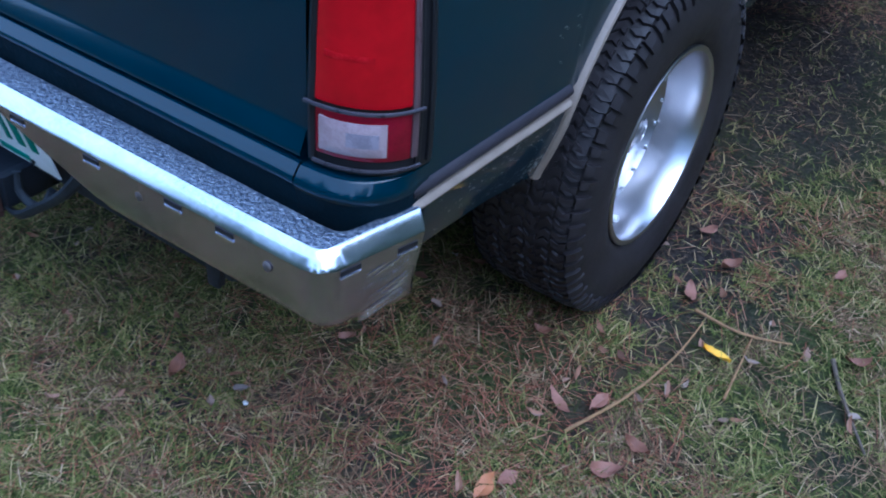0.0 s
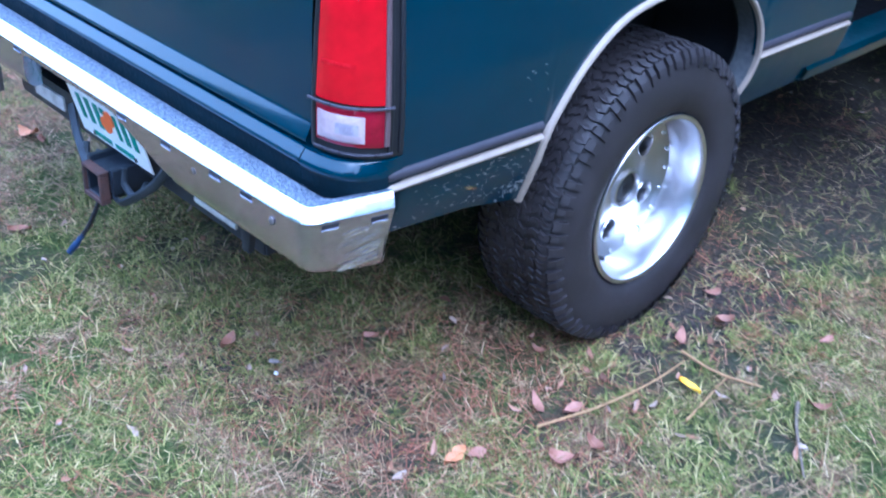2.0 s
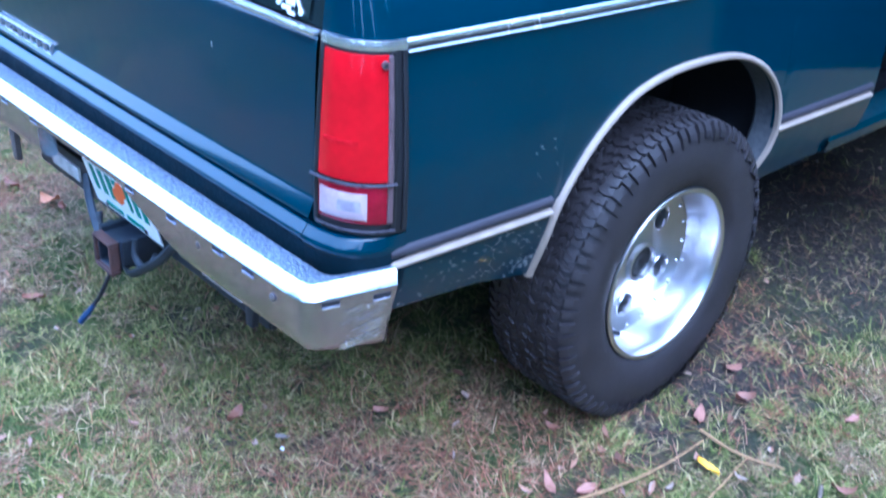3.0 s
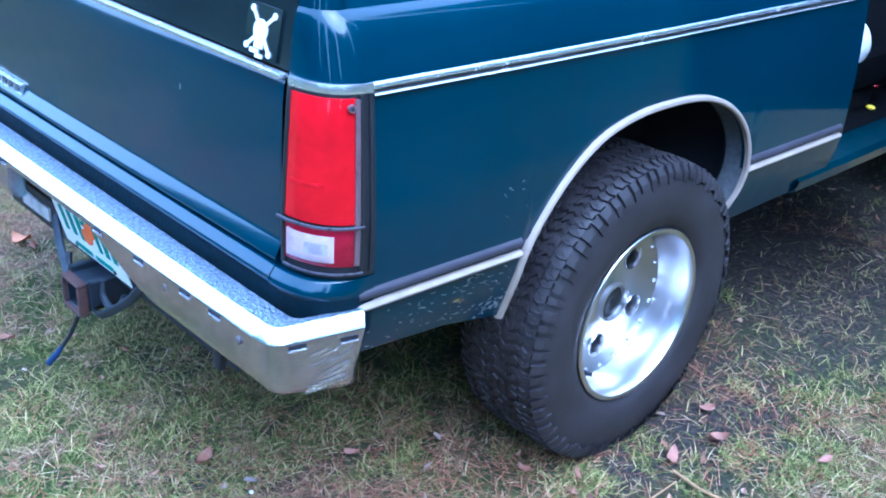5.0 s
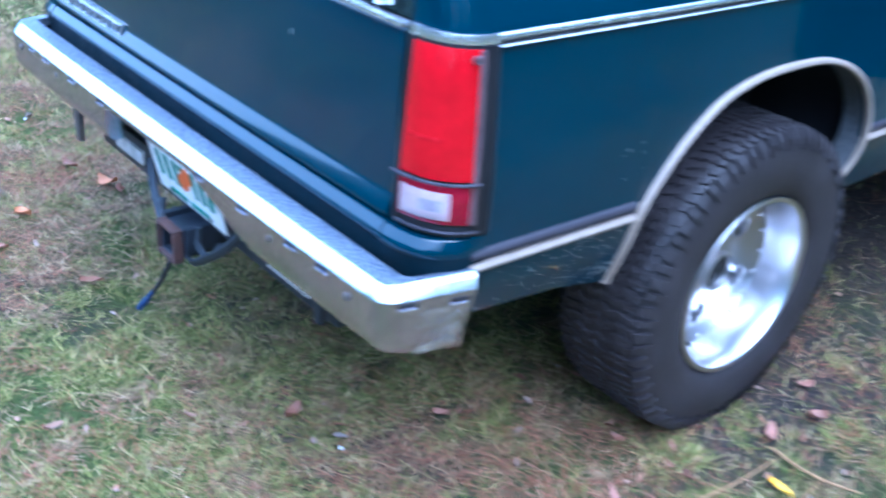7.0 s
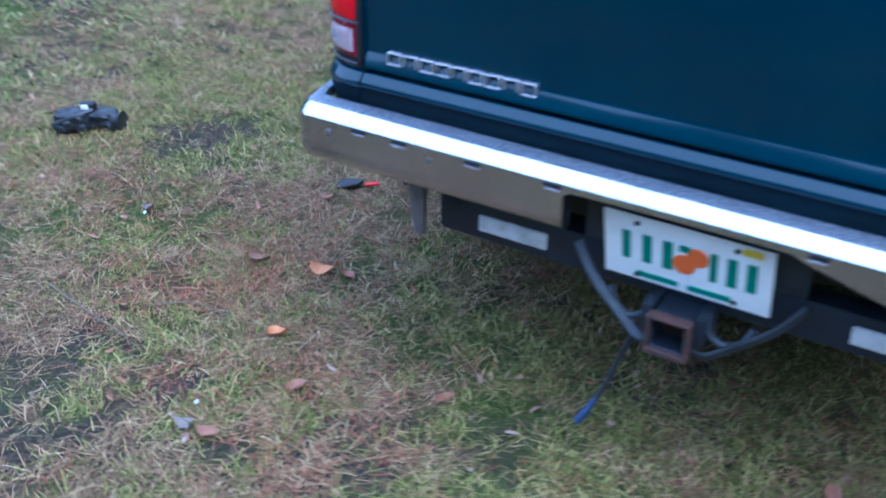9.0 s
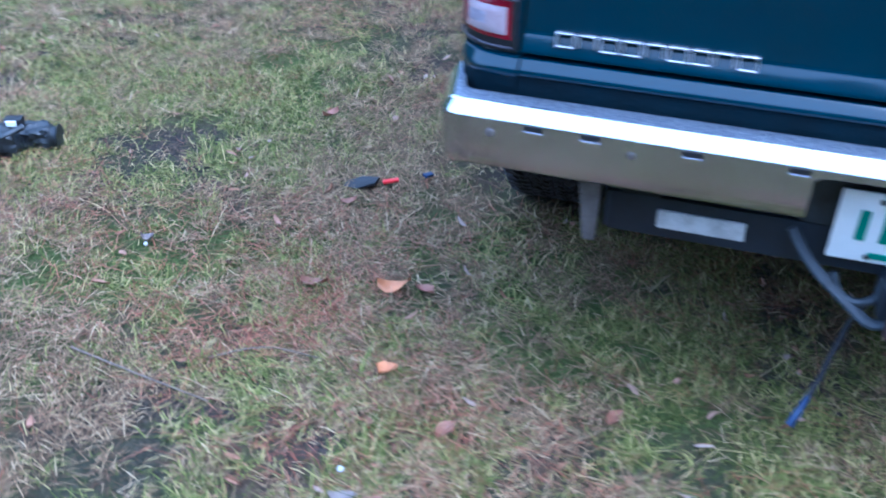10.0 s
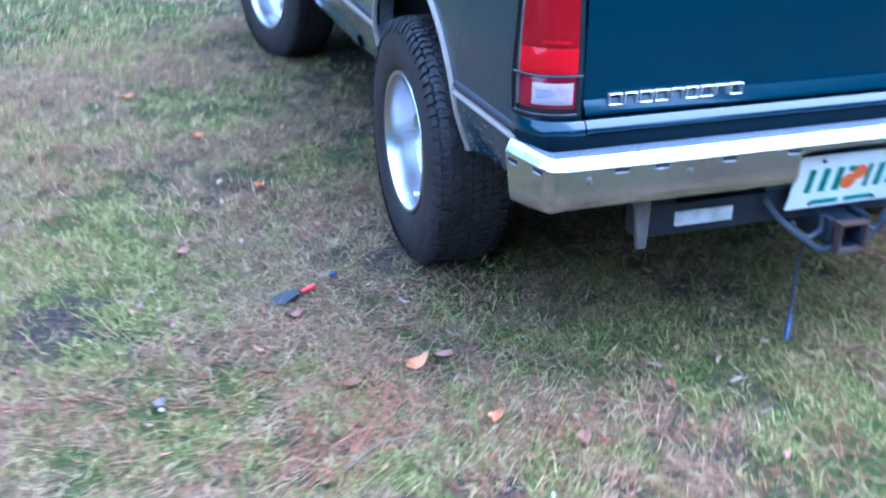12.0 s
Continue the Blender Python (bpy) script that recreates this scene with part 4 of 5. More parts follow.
for side in (1, -1):
    for k in range(80):
        y = 0.20 + 0.345 * rc2.random() ** 0.7
        z = 0.497 + 0.085 * rc2.random() ** 1.3 - 0.02 * (y - 0.2)
        chip(u_of(y), z, rc2.choice((0.0003, 0.0004, 0.0006, 0.0010)), side)
    for k in range(14):
        chip(u_of(rc2.uniform(0.47, 0.545)), rc2.uniform(0.475, 0.512), rc2.uniform(0.0008, 0.0028), side)
    for y, z, r in ((0.512, 0.745, 0.0014), (0.50, 0.735, 0.0008), (0.545, 0.752, 0.0009), (0.548, 0.735, 0.0008), (0.51, 0.69, 0.0012), (0.56, 0.70, 0.0008)):
        chip(u_of(y), z, r, side)
        chip(u_of(y + 0.006), z - 0.005, r * 0.5, side)
for k in range(70):
    chip(u_of(rc2.uniform(0.24, 0.545)), rc2.uniform(0.47, 0.575), rc2.choice((0.0007, 0.0012, 0.0022)), -1)


def streak(y, z, length, thick, tilt, side):
    vs = [chips.verts.new(skin(u_of(y + a * length), z + a * length * tilt + b * thick, 0.0013, side)) for a, b in ((-0.5, -0.2), (0.0, -0.5), (0.5, -0.2), (0.45, 0.3), (-0.1, 0.5))]
    chips.faces.new(vs)


for side in (1, -1):
    for k in range(60):
        streak(0.27 + 0.27 * rc2.random() ** 0.8, rc2.uniform(0.505, 0.588), rc2.uniform(0.005, 0.017), rc2.uniform(0.0006, 0.0016), rc2.uniform(-0.5, 0.15), side)
    for y, z, r in ((0.515, 0.487, 0.0035), (0.523, 0.497, 0.0032), (0.531, 0.490, 0.0030), (0.538, 0.503, 0.0022), (0.497, 0.479, 0.0028), (0.478, 0.474, 0.0024), (0.545, 0.515, 0.0018)):
        chip(u_of(y), z, r * 0.55, side)
        streak(y, z, r * 3.0, r * 2.2, -1.2, side)
gate_chip = [chips.verts.new((0.392 + a, 0.1015, 0.889 + b)) for a, b in ((-0.002, -0.005), (0.0015, -0.006), (0.002, 0.004), (-0.001, 0.006))]
chips.faces.new(gate_chip)
tagged(part("chipped_paint", chips, WHITEMARK, quarters[1], "pale paint chips", smooth=False), kind="stuff")

# ---------------------------------------------------------------- ground
def vnoise(x, y, s, o=0.0):
    return noise.noise(Vector((x * s + o, y * s - o * 0.7, o)))


def ground_z(x, y):
    z = -0.014 + 0.012 * vnoise(x, y, 1.3, 3.0) + 0.008 * vnoise(x, y, 5.0, 7.0)
    z -= 0.020 * math.exp(-(((x + 1.40) / 0.22) ** 2 + ((y + 0.42) / 0.16) ** 2))
    if abs(x) > 1.6:
        return z
    for wx in (-WHEEL_X, WHEEL_X):
        for wy in (AXLE_Y, FRONT_Y):
            w = math.exp(-(((x - wx) / 0.2) ** 2 + ((y - wy) / 0.25) ** 2))
            z = z * (1 - w) - 0.010 * w
    return z


def axis_steps(lo, hi, near, far):
    """Fine steps in the middle, growing to the horizon."""
    out = list(np.arange(lo, hi + 1e-6, near))
    s, a, b = near, lo, hi
    while b < far:
        s *= 1.5
        a, b = a - s, b + s
        out = [a] + out + [b]
    return out


gx, gy = axis_steps(-3.6, 3.0, 0.04, 900), axis_steps(-2.6, 5.0, 0.04, 900)
verts = [(x, y, ground_z(x, y) if -4 < x < 4 and -3 < y < 6 else -0.014) for x in gx for y in gy]
ny = len(gy)
faces = [(i * ny + j, (i + 1) * ny + j, (i + 1) * ny + j + 1, i * ny + j + 1) for i in range(len(gx) - 1) for j in range(ny - 1)]
gm = bpy.data.meshes.new("ground")
gm.from_pydata(verts, [], faces)
gm.polygons.foreach_set("use_smooth", [True] * len(faces))
ground = tagged(new("ground", gm), "damp sandy soil with thin grass, pine needles and leaf litter, shade below the car painted in", "ground", kind="structure")


def ground_material():
    m = bpy.data.materials.new("soil")
    m.use_nodes = True
    n, l = m.node_tree.nodes, m.node_tree.links
    b = n["Principled BSDF"]
    b.inputs["Roughness"].default_value = 0.95
    b.inputs["Specular IOR Level"].default_value = 0.03
    tc = n.new("ShaderNodeTexCoord")

    def tex(scale, detail=8, rough=0.6):
        t = n.new("ShaderNodeTexNoise")
        t.inputs["Scale"].default_value, t.inputs["Detail"].default_value, t.inputs["Roughness"].default_value = scale, detail, rough
        l.new(tc.outputs["Object"], t.inputs["Vector"])
        return t

    def ramp(src, stops):
        r = n.new("ShaderNodeValToRGB")
        e = r.color_ramp.elements
        e[0].position, e[0].color = stops[0][0], (*stops[0][1], 1)
        e[1].position, e[1].color = stops[-1][0], (*stops[-1][1], 1)
        for p, c in stops[1:-1]:
            k = e.new(p)
            k.color = (*c, 1)
        l.new(src, r.inputs[0])
        return r

    def mix(fac, a, c):
        x = n.new("ShaderNodeMixRGB")
        l.new(fac, x.inputs[0])
        l.new(a, x.inputs[1])
        l.new(c, x.inputs[2])
        return x

    soil = ramp(tex(85, 10, 0.72).outputs[0], [(0.3, (0.0176, 0.0155, 0.01479)), (0.52, (0.0462, 0.039, 0.0348)), (0.75, (0.121, 0.1, 0.08178))])
    straw = ramp(tex(130, 8, 0.7).outputs[0], [(0.3, (0.0374, 0.025, 0.01566)), (0.55, (0.1155, 0.08, 0.04785)), (0.75, (0.242, 0.17, 0.1044))])
    moss = ramp(tex(110, 8, 0.7).outputs[0], [(0.3, (0.022, 0.029, 0.010)), (0.55, (0.066, 0.085, 0.026)), (0.75, (0.142, 0.165, 0.056))])
    m1 = mix(ramp(tex(2.2, 5).outputs[0], [(0.47, (0, 0, 0)), (0.65, (1, 1, 1))]).outputs[0], soil.outputs[0], straw.outputs[0])
    m2 = mix(ramp(tex(1.4, 6).outputs[0], [(0.41, (0, 0, 0)), (0.57, (1, 1, 1))]).outputs[0], m1.outputs[0], moss.outputs[0])
    # cover also bares dark soil below the car, as painted shade
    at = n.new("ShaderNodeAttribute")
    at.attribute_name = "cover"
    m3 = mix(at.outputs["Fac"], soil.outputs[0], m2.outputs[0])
    l.new(m3.outputs[0], b.inputs["Base Color"])
    bp = n.new("ShaderNodeBump")
    bp.inputs["Strength"].default_value, bp.inputs["Distance"].default_value = 0.9, 0.02
    l.new(tex(60, 10, 0.7).outputs[0], bp.inputs["Height"])
    l.new(bp.outputs[0], b.inputs["Normal"])
    return m


def island_mat(name, stops, rough=0.8, trans=0.0):
    """Colour that differs from blade to blade."""
    m = bpy.data.materials.new(name)
    m.use_nodes = True
    n, l = m.node_tree.nodes, m.node_tree.links
    b = n["Principled BSDF"]
    b.inputs["Roughness"].default_value = rough
    b.inputs["Specular IOR Level"].default_value = 0.15
    g = n.new("ShaderNodeNewGeometry")
    r = n.new("ShaderNodeValToRGB")
    e = r.color_ramp.elements
    e[0].position, e[0].color = stops[0][0], (*stops[0][1], 1)
    e[1].position, e[1].color = stops[-1][0], (*stops[-1][1], 1)
    for p, c in stops[1:-1]:
        k = e.new(p)
        k.color = (*c, 1)
    l.new(g.outputs["Random Per Island"], r.inputs[0])
    l.new(r.outputs[0], b.inputs["Base Color"])
    return m


GRASS_MAT = island_mat("grass_blades", [(0.0, (0.034, 0.044, 0.0090)), (0.3, (0.086, 0.102, 0.0210)), (0.6, (0.162, 0.168, 0.0405)), (0.85, (0.268, 0.235, 0.0750)), (1.0, (0.473, 0.365, 0.174))], 0.75)
STRAW_MAT = island_mat("dry_blades", [(0.0, (0.055, 0.036, 0.02175)), (0.3, (0.128, 0.076, 0.0415)), (0.65, (0.226, 0.144, 0.0760)), (0.9, (0.341, 0.240, 0.1310)), (1.0, (0.495, 0.38, 0.2262))], 0.75)
OUTER_MAT = island_mat("outer_blades", [(0.0, (0.030, 0.044, 0.010)), (0.3, (0.070, 0.096, 0.022)), (0.6, (0.126, 0.156, 0.040)), (0.85, (0.21, 0.215, 0.072)), (1.0, (0.40, 0.345, 0.165))], 0.75)
NEEDLE_MAT = island_mat("pine_needles", [(0.0, (0.10, 0.034, 0.020)), (0.4, (0.22, 0.078, 0.042)), (0.8, (0.33, 0.135, 0.074)), (1.0, (0.42, 0.24, 0.15))], 0.7)
LEAF_MAT = island_mat("dead_leaves", [(0.0, (0.10, 0.05, 0.03)), (0.3, (0.22, 0.11, 0.06)), (0.6, (0.30, 0.16, 0.10)), (0.8, (0.28, 0.19, 0.14)), (1.0, (0.32, 0.25, 0.20))], 0.6)

rg = np.random.default_rng(11)


def field(xs, ys, s, o):
    return np.array([noise.noise(Vector((x * s + o, y * s - o, o))) for x, y in zip(xs, ys)])


def heights(xs, ys):
    return np.array([ground_z(x, y) for x, y in zip(xs, ys)])


def scatter(n, x0, x1, y0, y1, dens):
    """Random places kept with the density given by dens(x, y)."""
    xs, ys = rg.uniform(x0, x1, n), rg.uniform(y0, y1, n)
    keep = rg.uniform(0, 1, n) < dens(xs, ys)
    return xs[keep], ys[keep]


def blades(name, xs, ys, length, width, lean, material, label, category, curl=0.5, lift=0.0):
    """Bent tapering blades of two segments, in one mesh."""
    n = len(xs)
    zs = heights(xs, ys) + lift
    a = rg.uniform(0, 2 * np.pi, n)
    L = length * rg.lognormal(0, 0.35, n)
    W_ = width * rg.uniform(0.6, 1.4, n)
    th = np.clip(rg.normal(lean[0], lean[1], n), 0.05, 1.52)
    d = np.stack([np.cos(a), np.sin(a)], 1)
    s = np.stack([-np.sin(a), np.cos(a)], 1)
    v = np.zeros((n, 5, 3))
    base = np.stack([xs, ys, zs], 1)
    for k, (f, wf, bend) in enumerate(((0, 1, 0), (0, -1, 0), (0.55, 0.8, 0), (0.55, -0.8, 0), (1.0, 0, 1))):
        t2 = th + bend * curl * rg.uniform(0.2, 1, n) * (1.5 - th)
        run, rise = L * f * np.sin(t2), L * f * np.cos(t2)
        v[:, k, 0] = base[:, 0] + d[:, 0] * run + s[:, 0] * W_ * wf / 2
        v[:, k, 1] = base[:, 1] + d[:, 1] * run + s[:, 1] * W_ * wf / 2
        v[:, k, 2] = base[:, 2] + rise
    idx = np.arange(n)[:, None] * 5
    me = bpy.data.meshes.new(name)
    tri = np.concatenate([idx + np.array([[0, 1, 3]]), idx + np.array([[0, 3, 2]]), idx + np.array([[2, 3, 4]])], 0)
    me.vertices.add(n * 5)
    me.vertices.foreach_set("co", v.reshape(-1))
    me.loops.add(len(tri) * 3)
    me.loops.foreach_set("vertex_index", tri.reshape(-1).astype(np.int32))
    me.polygons.add(len(tri))
    me.polygons.foreach_set("loop_start", np.arange(0, len(tri) * 3, 3, dtype=np.int32))
    me.update(calc_edges=True)
    me.materials.append(material)
    return tagged(new(name, me), label, category, kind="stuff")


# Real bare patches, plus soil bared below the car to paint its shade.
BARE_AND_SHADE = ((-1.40, 1.5, 0.26, 0.7, 0.2), (-1.28, -0.16, 0.15, 0.16, 1.0), (-1.38, -0.42, 0.2, 0.14, 0.9), (-1.85, 0.80, 0.13, 0.14, 0.9), (-1.55, 2.6, 0.4, 0.25, 0.5), (0.90, 1.08, 0.16, 0.16, 0.5), (0.77, 1.37, 0.14, 0.2, 0.6), (0.98, 1.22, 0.20, 0.35, 0.9), (0.88, 2.3, 0.20, 0.7, 1.0), (1.05, 1.75, 0.18, 0.4, 0.6), (0.35, 2.3, 0.5, 1.0, 1.3), (-0.3, 2.3, 0.5, 1.0, 1.3), (0.0, 3.7, 0.75, 0.6, 1.2), (0.55, 2.3, 0.3, 0.9, 0.9), (-1.22, -0.55, 0.18, 0.12, 0.9), (-1.95, 0.62, 0.22, 0.2, 0.5), (0.95, 0.72, 0.25, 0.12, 0.4), (0.85, 0.33, 0.35, 0.28, 0.30), (-1.0, 0.75, 0.25, 0.25, 0.1))
LUSH = ((-1.5, -2.0, 1.9, 0.6, 1.3), (2.7, 2.8, 0.8, 2.2, 1.2), (1.95, 2.0, 0.6, 0.9, 0.7), (-1.95, 1.16, 0.2, 0.18, 0.9), (-2.37, 1.13, 0.3, 0.3, 0.5), (0.95, 1.70, 0.2, 0.25, 0.3), (0.45, 0.37, 0.3, 0.2, 0.4), (-2.2, 1.2, 0.45, 0.5, 0.8), (1.50, 1.4, 0.30, 0.8, 0.8), (0.05, -0.2, 0.45, 0.3, 0.15), (-2.05, 0.55, 0.25, 0.3, 0.6), (-1.9, -0.2, 0.3, 0.3, 0.25), (-0.35, 0.6, 0.45, 0.5, 0.35), (0.45, 0.75, 0.25, 0.3, 0.4))


def patches(xs, ys, table):
    return sum(k * np.exp(-(((xs - x) / a) ** 2 + ((ys - y) / b) ** 2)) for x, y, a, b, k in table)


def green_density(xs, ys):
    g = 0.50 - 0.24 * np.clip((-0.3 - xs) / 0.6, 0, 1) + 1.3 * field(xs, ys, 1.4, 2.0) + 1.5 * field(xs, ys, 4.5, 5.0) + 1.7 * field(xs, ys, 13.0, 6.0)
    return np.clip(g + patches(xs, ys, LUSH) - patches(xs, ys, BARE_AND_SHADE), 0.06, 1)


def dry_density(xs, ys):
    g = 0.42 + 0.22 * np.clip((-0.3 - xs) / 0.6, 0, 1) + 1.3 * field(xs, ys, 2.0, 9.0) + 1.7 * field(xs, ys, 10.0, 3.0)
    return np.clip(g - 0.8 * patches(xs, ys, BARE_AND_SHADE) - 0.3 * patches(xs, ys, LUSH), 0.08, 1)


def needle_density(xs, ys):
    g = 0.25 + 1.5 * field(xs, ys, 1.7, 13.0) + 1.5 * field(xs, ys, 9.0, 15.0)
    g += 1.0 * np.exp(-(((xs - 0.78) / 0.45) ** 2 + ((ys - 0.4) / 0.4) ** 2)) + 0.6 * np.exp(-(((xs + 1.2) / 0.3) ** 2 + ((ys - 0.25) / 0.4) ** 2))
    for hx, hy, hr in ((-1.17, 0.28, 0.07), (-1.2, 0.10, 0.06), (-1.13, 0.07, 0.06), (-1.3, -0.02, 0.07), (-1.1, 0.18, 0.05)):
        g += 1.3 * np.exp(-(((xs - hx) / hr) ** 2 + ((ys - hy) / hr) ** 2))
    return np.clip(g - 0.35 * patches(xs, ys, BARE_AND_SHADE), 0.01, 1)


NX0, NX1, NY0, NY1 = -3.5, 2.9, -1.4, 4.6


def near_part(xs, ys):
    """1 in the yard's near part, falling to 0 over an uneven border."""
    r = (np.abs((xs + 0.3) / 3.2) ** 3 + np.abs((ys - 1.6) / 3.0) ** 3) ** (1 / 3)
    return np.clip((1.0 - r + 0.25 * field(xs, ys, 1.6, 8.0)) / 0.22, 0, 1)


def under_car(xs, ys):
    """Fewer blades below the car's floor, a mostly hidden place."""
    return np.where((np.abs(xs) < 0.6) & (ys > 1.1) & (ys < 4.0), 0.3, 1.0)


# amount of old straw and moss: little on bare patches and painted shade
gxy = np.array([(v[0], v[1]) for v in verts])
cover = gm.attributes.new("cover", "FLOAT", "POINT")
cover.data.foreach_set("value", np.clip(1.0 - 0.6 * patches(gxy[:, 0], gxy[:, 1], BARE_AND_SHADE), 0, 1).astype(np.float32))
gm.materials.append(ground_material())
xs, ys = scatter(1000000, NX0, NX1, NY0, NY1, lambda x, y: green_density(x, y) * near_part(x, y) * under_car(x, y))
blades("grass", xs, ys, 0.031, 0.0023, (1.18, 0.26), GRASS_MAT, "short patchy green lawn grass", "grass")
xs, ys = scatter(850000, NX0, NX1, NY0, NY1, lambda x, y: dry_density(x, y) * near_part(x, y) * under_car(x, y))
blades("dry_grass", xs, ys, 0.040, 0.0018, (1.36, 0.14), STRAW_MAT, "dry straw-coloured grass blades lying flat", "grass", lift=0.004)
xs, ys = scatter(103000, NX0, NX1, NY0, NY1, lambda x, y: needle_density(x, y) * near_part(x, y))
for hx, hy, hr, hn in ((-1.17, 0.28, 0.05, 110), (-1.2, 0.11, 0.10, 150), (-1.13, 0.10, 0.05, 60), (-1.3, -0.02, 0.08, 100), (-1.1, 0.18, 0.04, 80), (-1.36, -0.12, 0.09, 80), (0.92, 0.42, 0.18, 200), (0.70, 0.25, 0.20, 200), (0.81, 0.70, 0.12, 120), (0.38, 0.57, 0.12, 90), (-0.9, 0.62, 0.13, 160), (-0.75, -0.05, 0.14, 170), (-1.0, -0.25, 0.12, 130), (1.15, 1.1, 0.2, 150)):
    xs = np.concatenate([xs, rg.normal(hx, hr, hn)])
    ys = np.concatenate([ys, rg.normal(hy, hr * 0.7, hn)])
blades("pine_needles", xs, ys, 0.060, 0.0014, (1.44, 0.08), NEEDLE_MAT, "reddish brown fallen pine needles", "pine needles", curl=0.2, lift=0.008)
# tufts: a few taller clumps
cx, cy = scatter(2600, NX0, NX1, NY0, NY1, green_density)
xs = np.repeat(cx, 16) + rg.normal(0, 0.014, len(cx) * 16)
ys = np.repeat(cy, 16) + rg.normal(0, 0.014, len(cx) * 16)
blades("grass_tufts", xs, ys, 0.042, 0.0022, (0.9, 0.3), GRASS_MAT, "small upright tufts of green grass", "grass")


def edge_density(xs, ys):
    """Grass that thins out beyond the yard's near part."""
    ox = np.maximum(np.maximum(NX0 - xs, xs - NX1), 0)
    oy = np.maximum(np.maximum(NY0 - ys, ys - NY1), 0)
    o = np.hypot(ox, oy)
    g = np.clip(0.75 + 0.9 * field(xs, ys, 1.2, 2.0) + 0.5 * field(xs, ys, 4.5, 5.0), 0.15, 1)
    rim = np.clip(np.minimum(5.0 - xs, ys + 4.0) / 1.8 + 0.5 * field(xs, ys, 1.1, 4.0), 0, 1)
    return g * rim * np.clip(1.0 - o / 6.0, 0.0, 1) ** 1.5 * (1 - near_part(xs, ys))


xs, ys = scatter(420000, -8.5, 5.0, -4.0, 10.5, edge_density)
blades("outer_grass", xs, ys, 0.038, 0.0075, (1.1, 0.28), OUTER_MAT, "short patchy lawn farther from the car", "grass")
xs, ys = scatter(300000, -8.5, 5.0, -4.0, 10.5, lambda x, y: edge_density(x, y) * (1 - 0.6 * np.clip(patches(x, y, LUSH), 0, 1)))
blades("outer_dry_grass", xs, ys, 0.046, 0.0062, (1.3, 0.2), STRAW_MAT, "dry straw-coloured blades farther from the car", "grass", lift=0.004)


def unseen_woods():
    """Unseen far ring of dark trees, added to shape light: uneven clumps, ragged top."""
    m = mat("far_foliage", (0.05, 0.075, 0.035), 0.9, dark=(0.012, 0.018, 0.010), scale=0.9, bump=0.6, bscale=2.0)
    rows = []
    n = 720
    for k in range(n):
        a = 2 * math.pi * k / n
        top = 15.0 + 4.5 * noise.noise(Vector((math.cos(a) * 3, math.sin(a) * 3, 1))) + 1.6 * noise.noise(Vector((math.cos(a) * 15, math.sin(a) * 15, 2)))
        # Raised towards +x to darken the reflection in the right shoulder.
        side_az = (math.degrees(a) - 45 + 180) % 360 - 180
        top += 17.0 * math.exp(-((side_az / 38) ** 4))
        # Gaps set where sky should streak the corner and the tailgate lip.
        for gap, wide, deep in ((-61, 2.5, 0.95), (-34, 2, 0.8), (-80, 2, 0.85), (8, 2, 0.6), (33, 1.5, 0.5), (52, 1.2, 0.5), (-150, 22, 0.93), (150, 6, 0.5)):
            d = (math.degrees(a) - gap + 180) % 360 - 180
            top *= 1 - deep * math.exp(-((d / wide) ** 2))
        row = []
        for j in range(15):
            f = j / 14
            r = 21 + 2.2 * noise.noise(Vector((math.cos(a) * 9, math.sin(a) * 9, f * 3))) + 4.0 * f * f
            row.append((r * math.cos(a), 1.5 + r * math.sin(a), -0.3 + f * top))
        rows.append(row)
    return tagged(part("backdrop", grid_bm(rows, close_u=True), m, None), "unseen ring of dark trees, added to shape light and reflections", "trees", kind="structure")


unseen_woods()

# ---------------------------------------------------------------- leaves and twigs
rl = random.Random(21)


def leaf_rows(length, width, curl, cup, n=9):
    """A dry leaf: uneven edges, a fold along the rib and a twisted, curled blade."""
    rows = []
    o = rl.uniform(0, 50)
    lean, twist = rl.uniform(0.3, 0.6), rl.uniform(-0.5, 0.5)
    for i in range(n):
        f = i / (n - 1)
        base = math.sin(math.pi * min(1, (f ** (0.6 + lean)) * 0.97 + 0.015)) ** 0.8
        z = curl * length * (f - 0.45) ** 2 * 2
        side_bend = 0.10 * length * math.sin(2.2 * f + o)
        row = []
        for g in (-1, -0.5, 0, 0.5, 1):
            w = width * base * (1 + 0.38 * noise.noise(Vector((f * 4.0, g * 2.0 + o, o))))
            lift = cup * width * abs(g) + twist * width * g * (f - 0.5) + 0.10 * width * noise.noise(Vector((f * 6 + o, g * 2, 3)))
            row.append((length * (f - 0.5), w / 2 * g + side_bend, z + lift))
        rows.append(row)
    return rows


def leaf_bm(length, width, curl, cup):
    rows = leaf_rows(length, width, curl, cup)
    return slab_bm(rows, [[(0, 0, 1)] * 5] * len(rows), 0.0007)


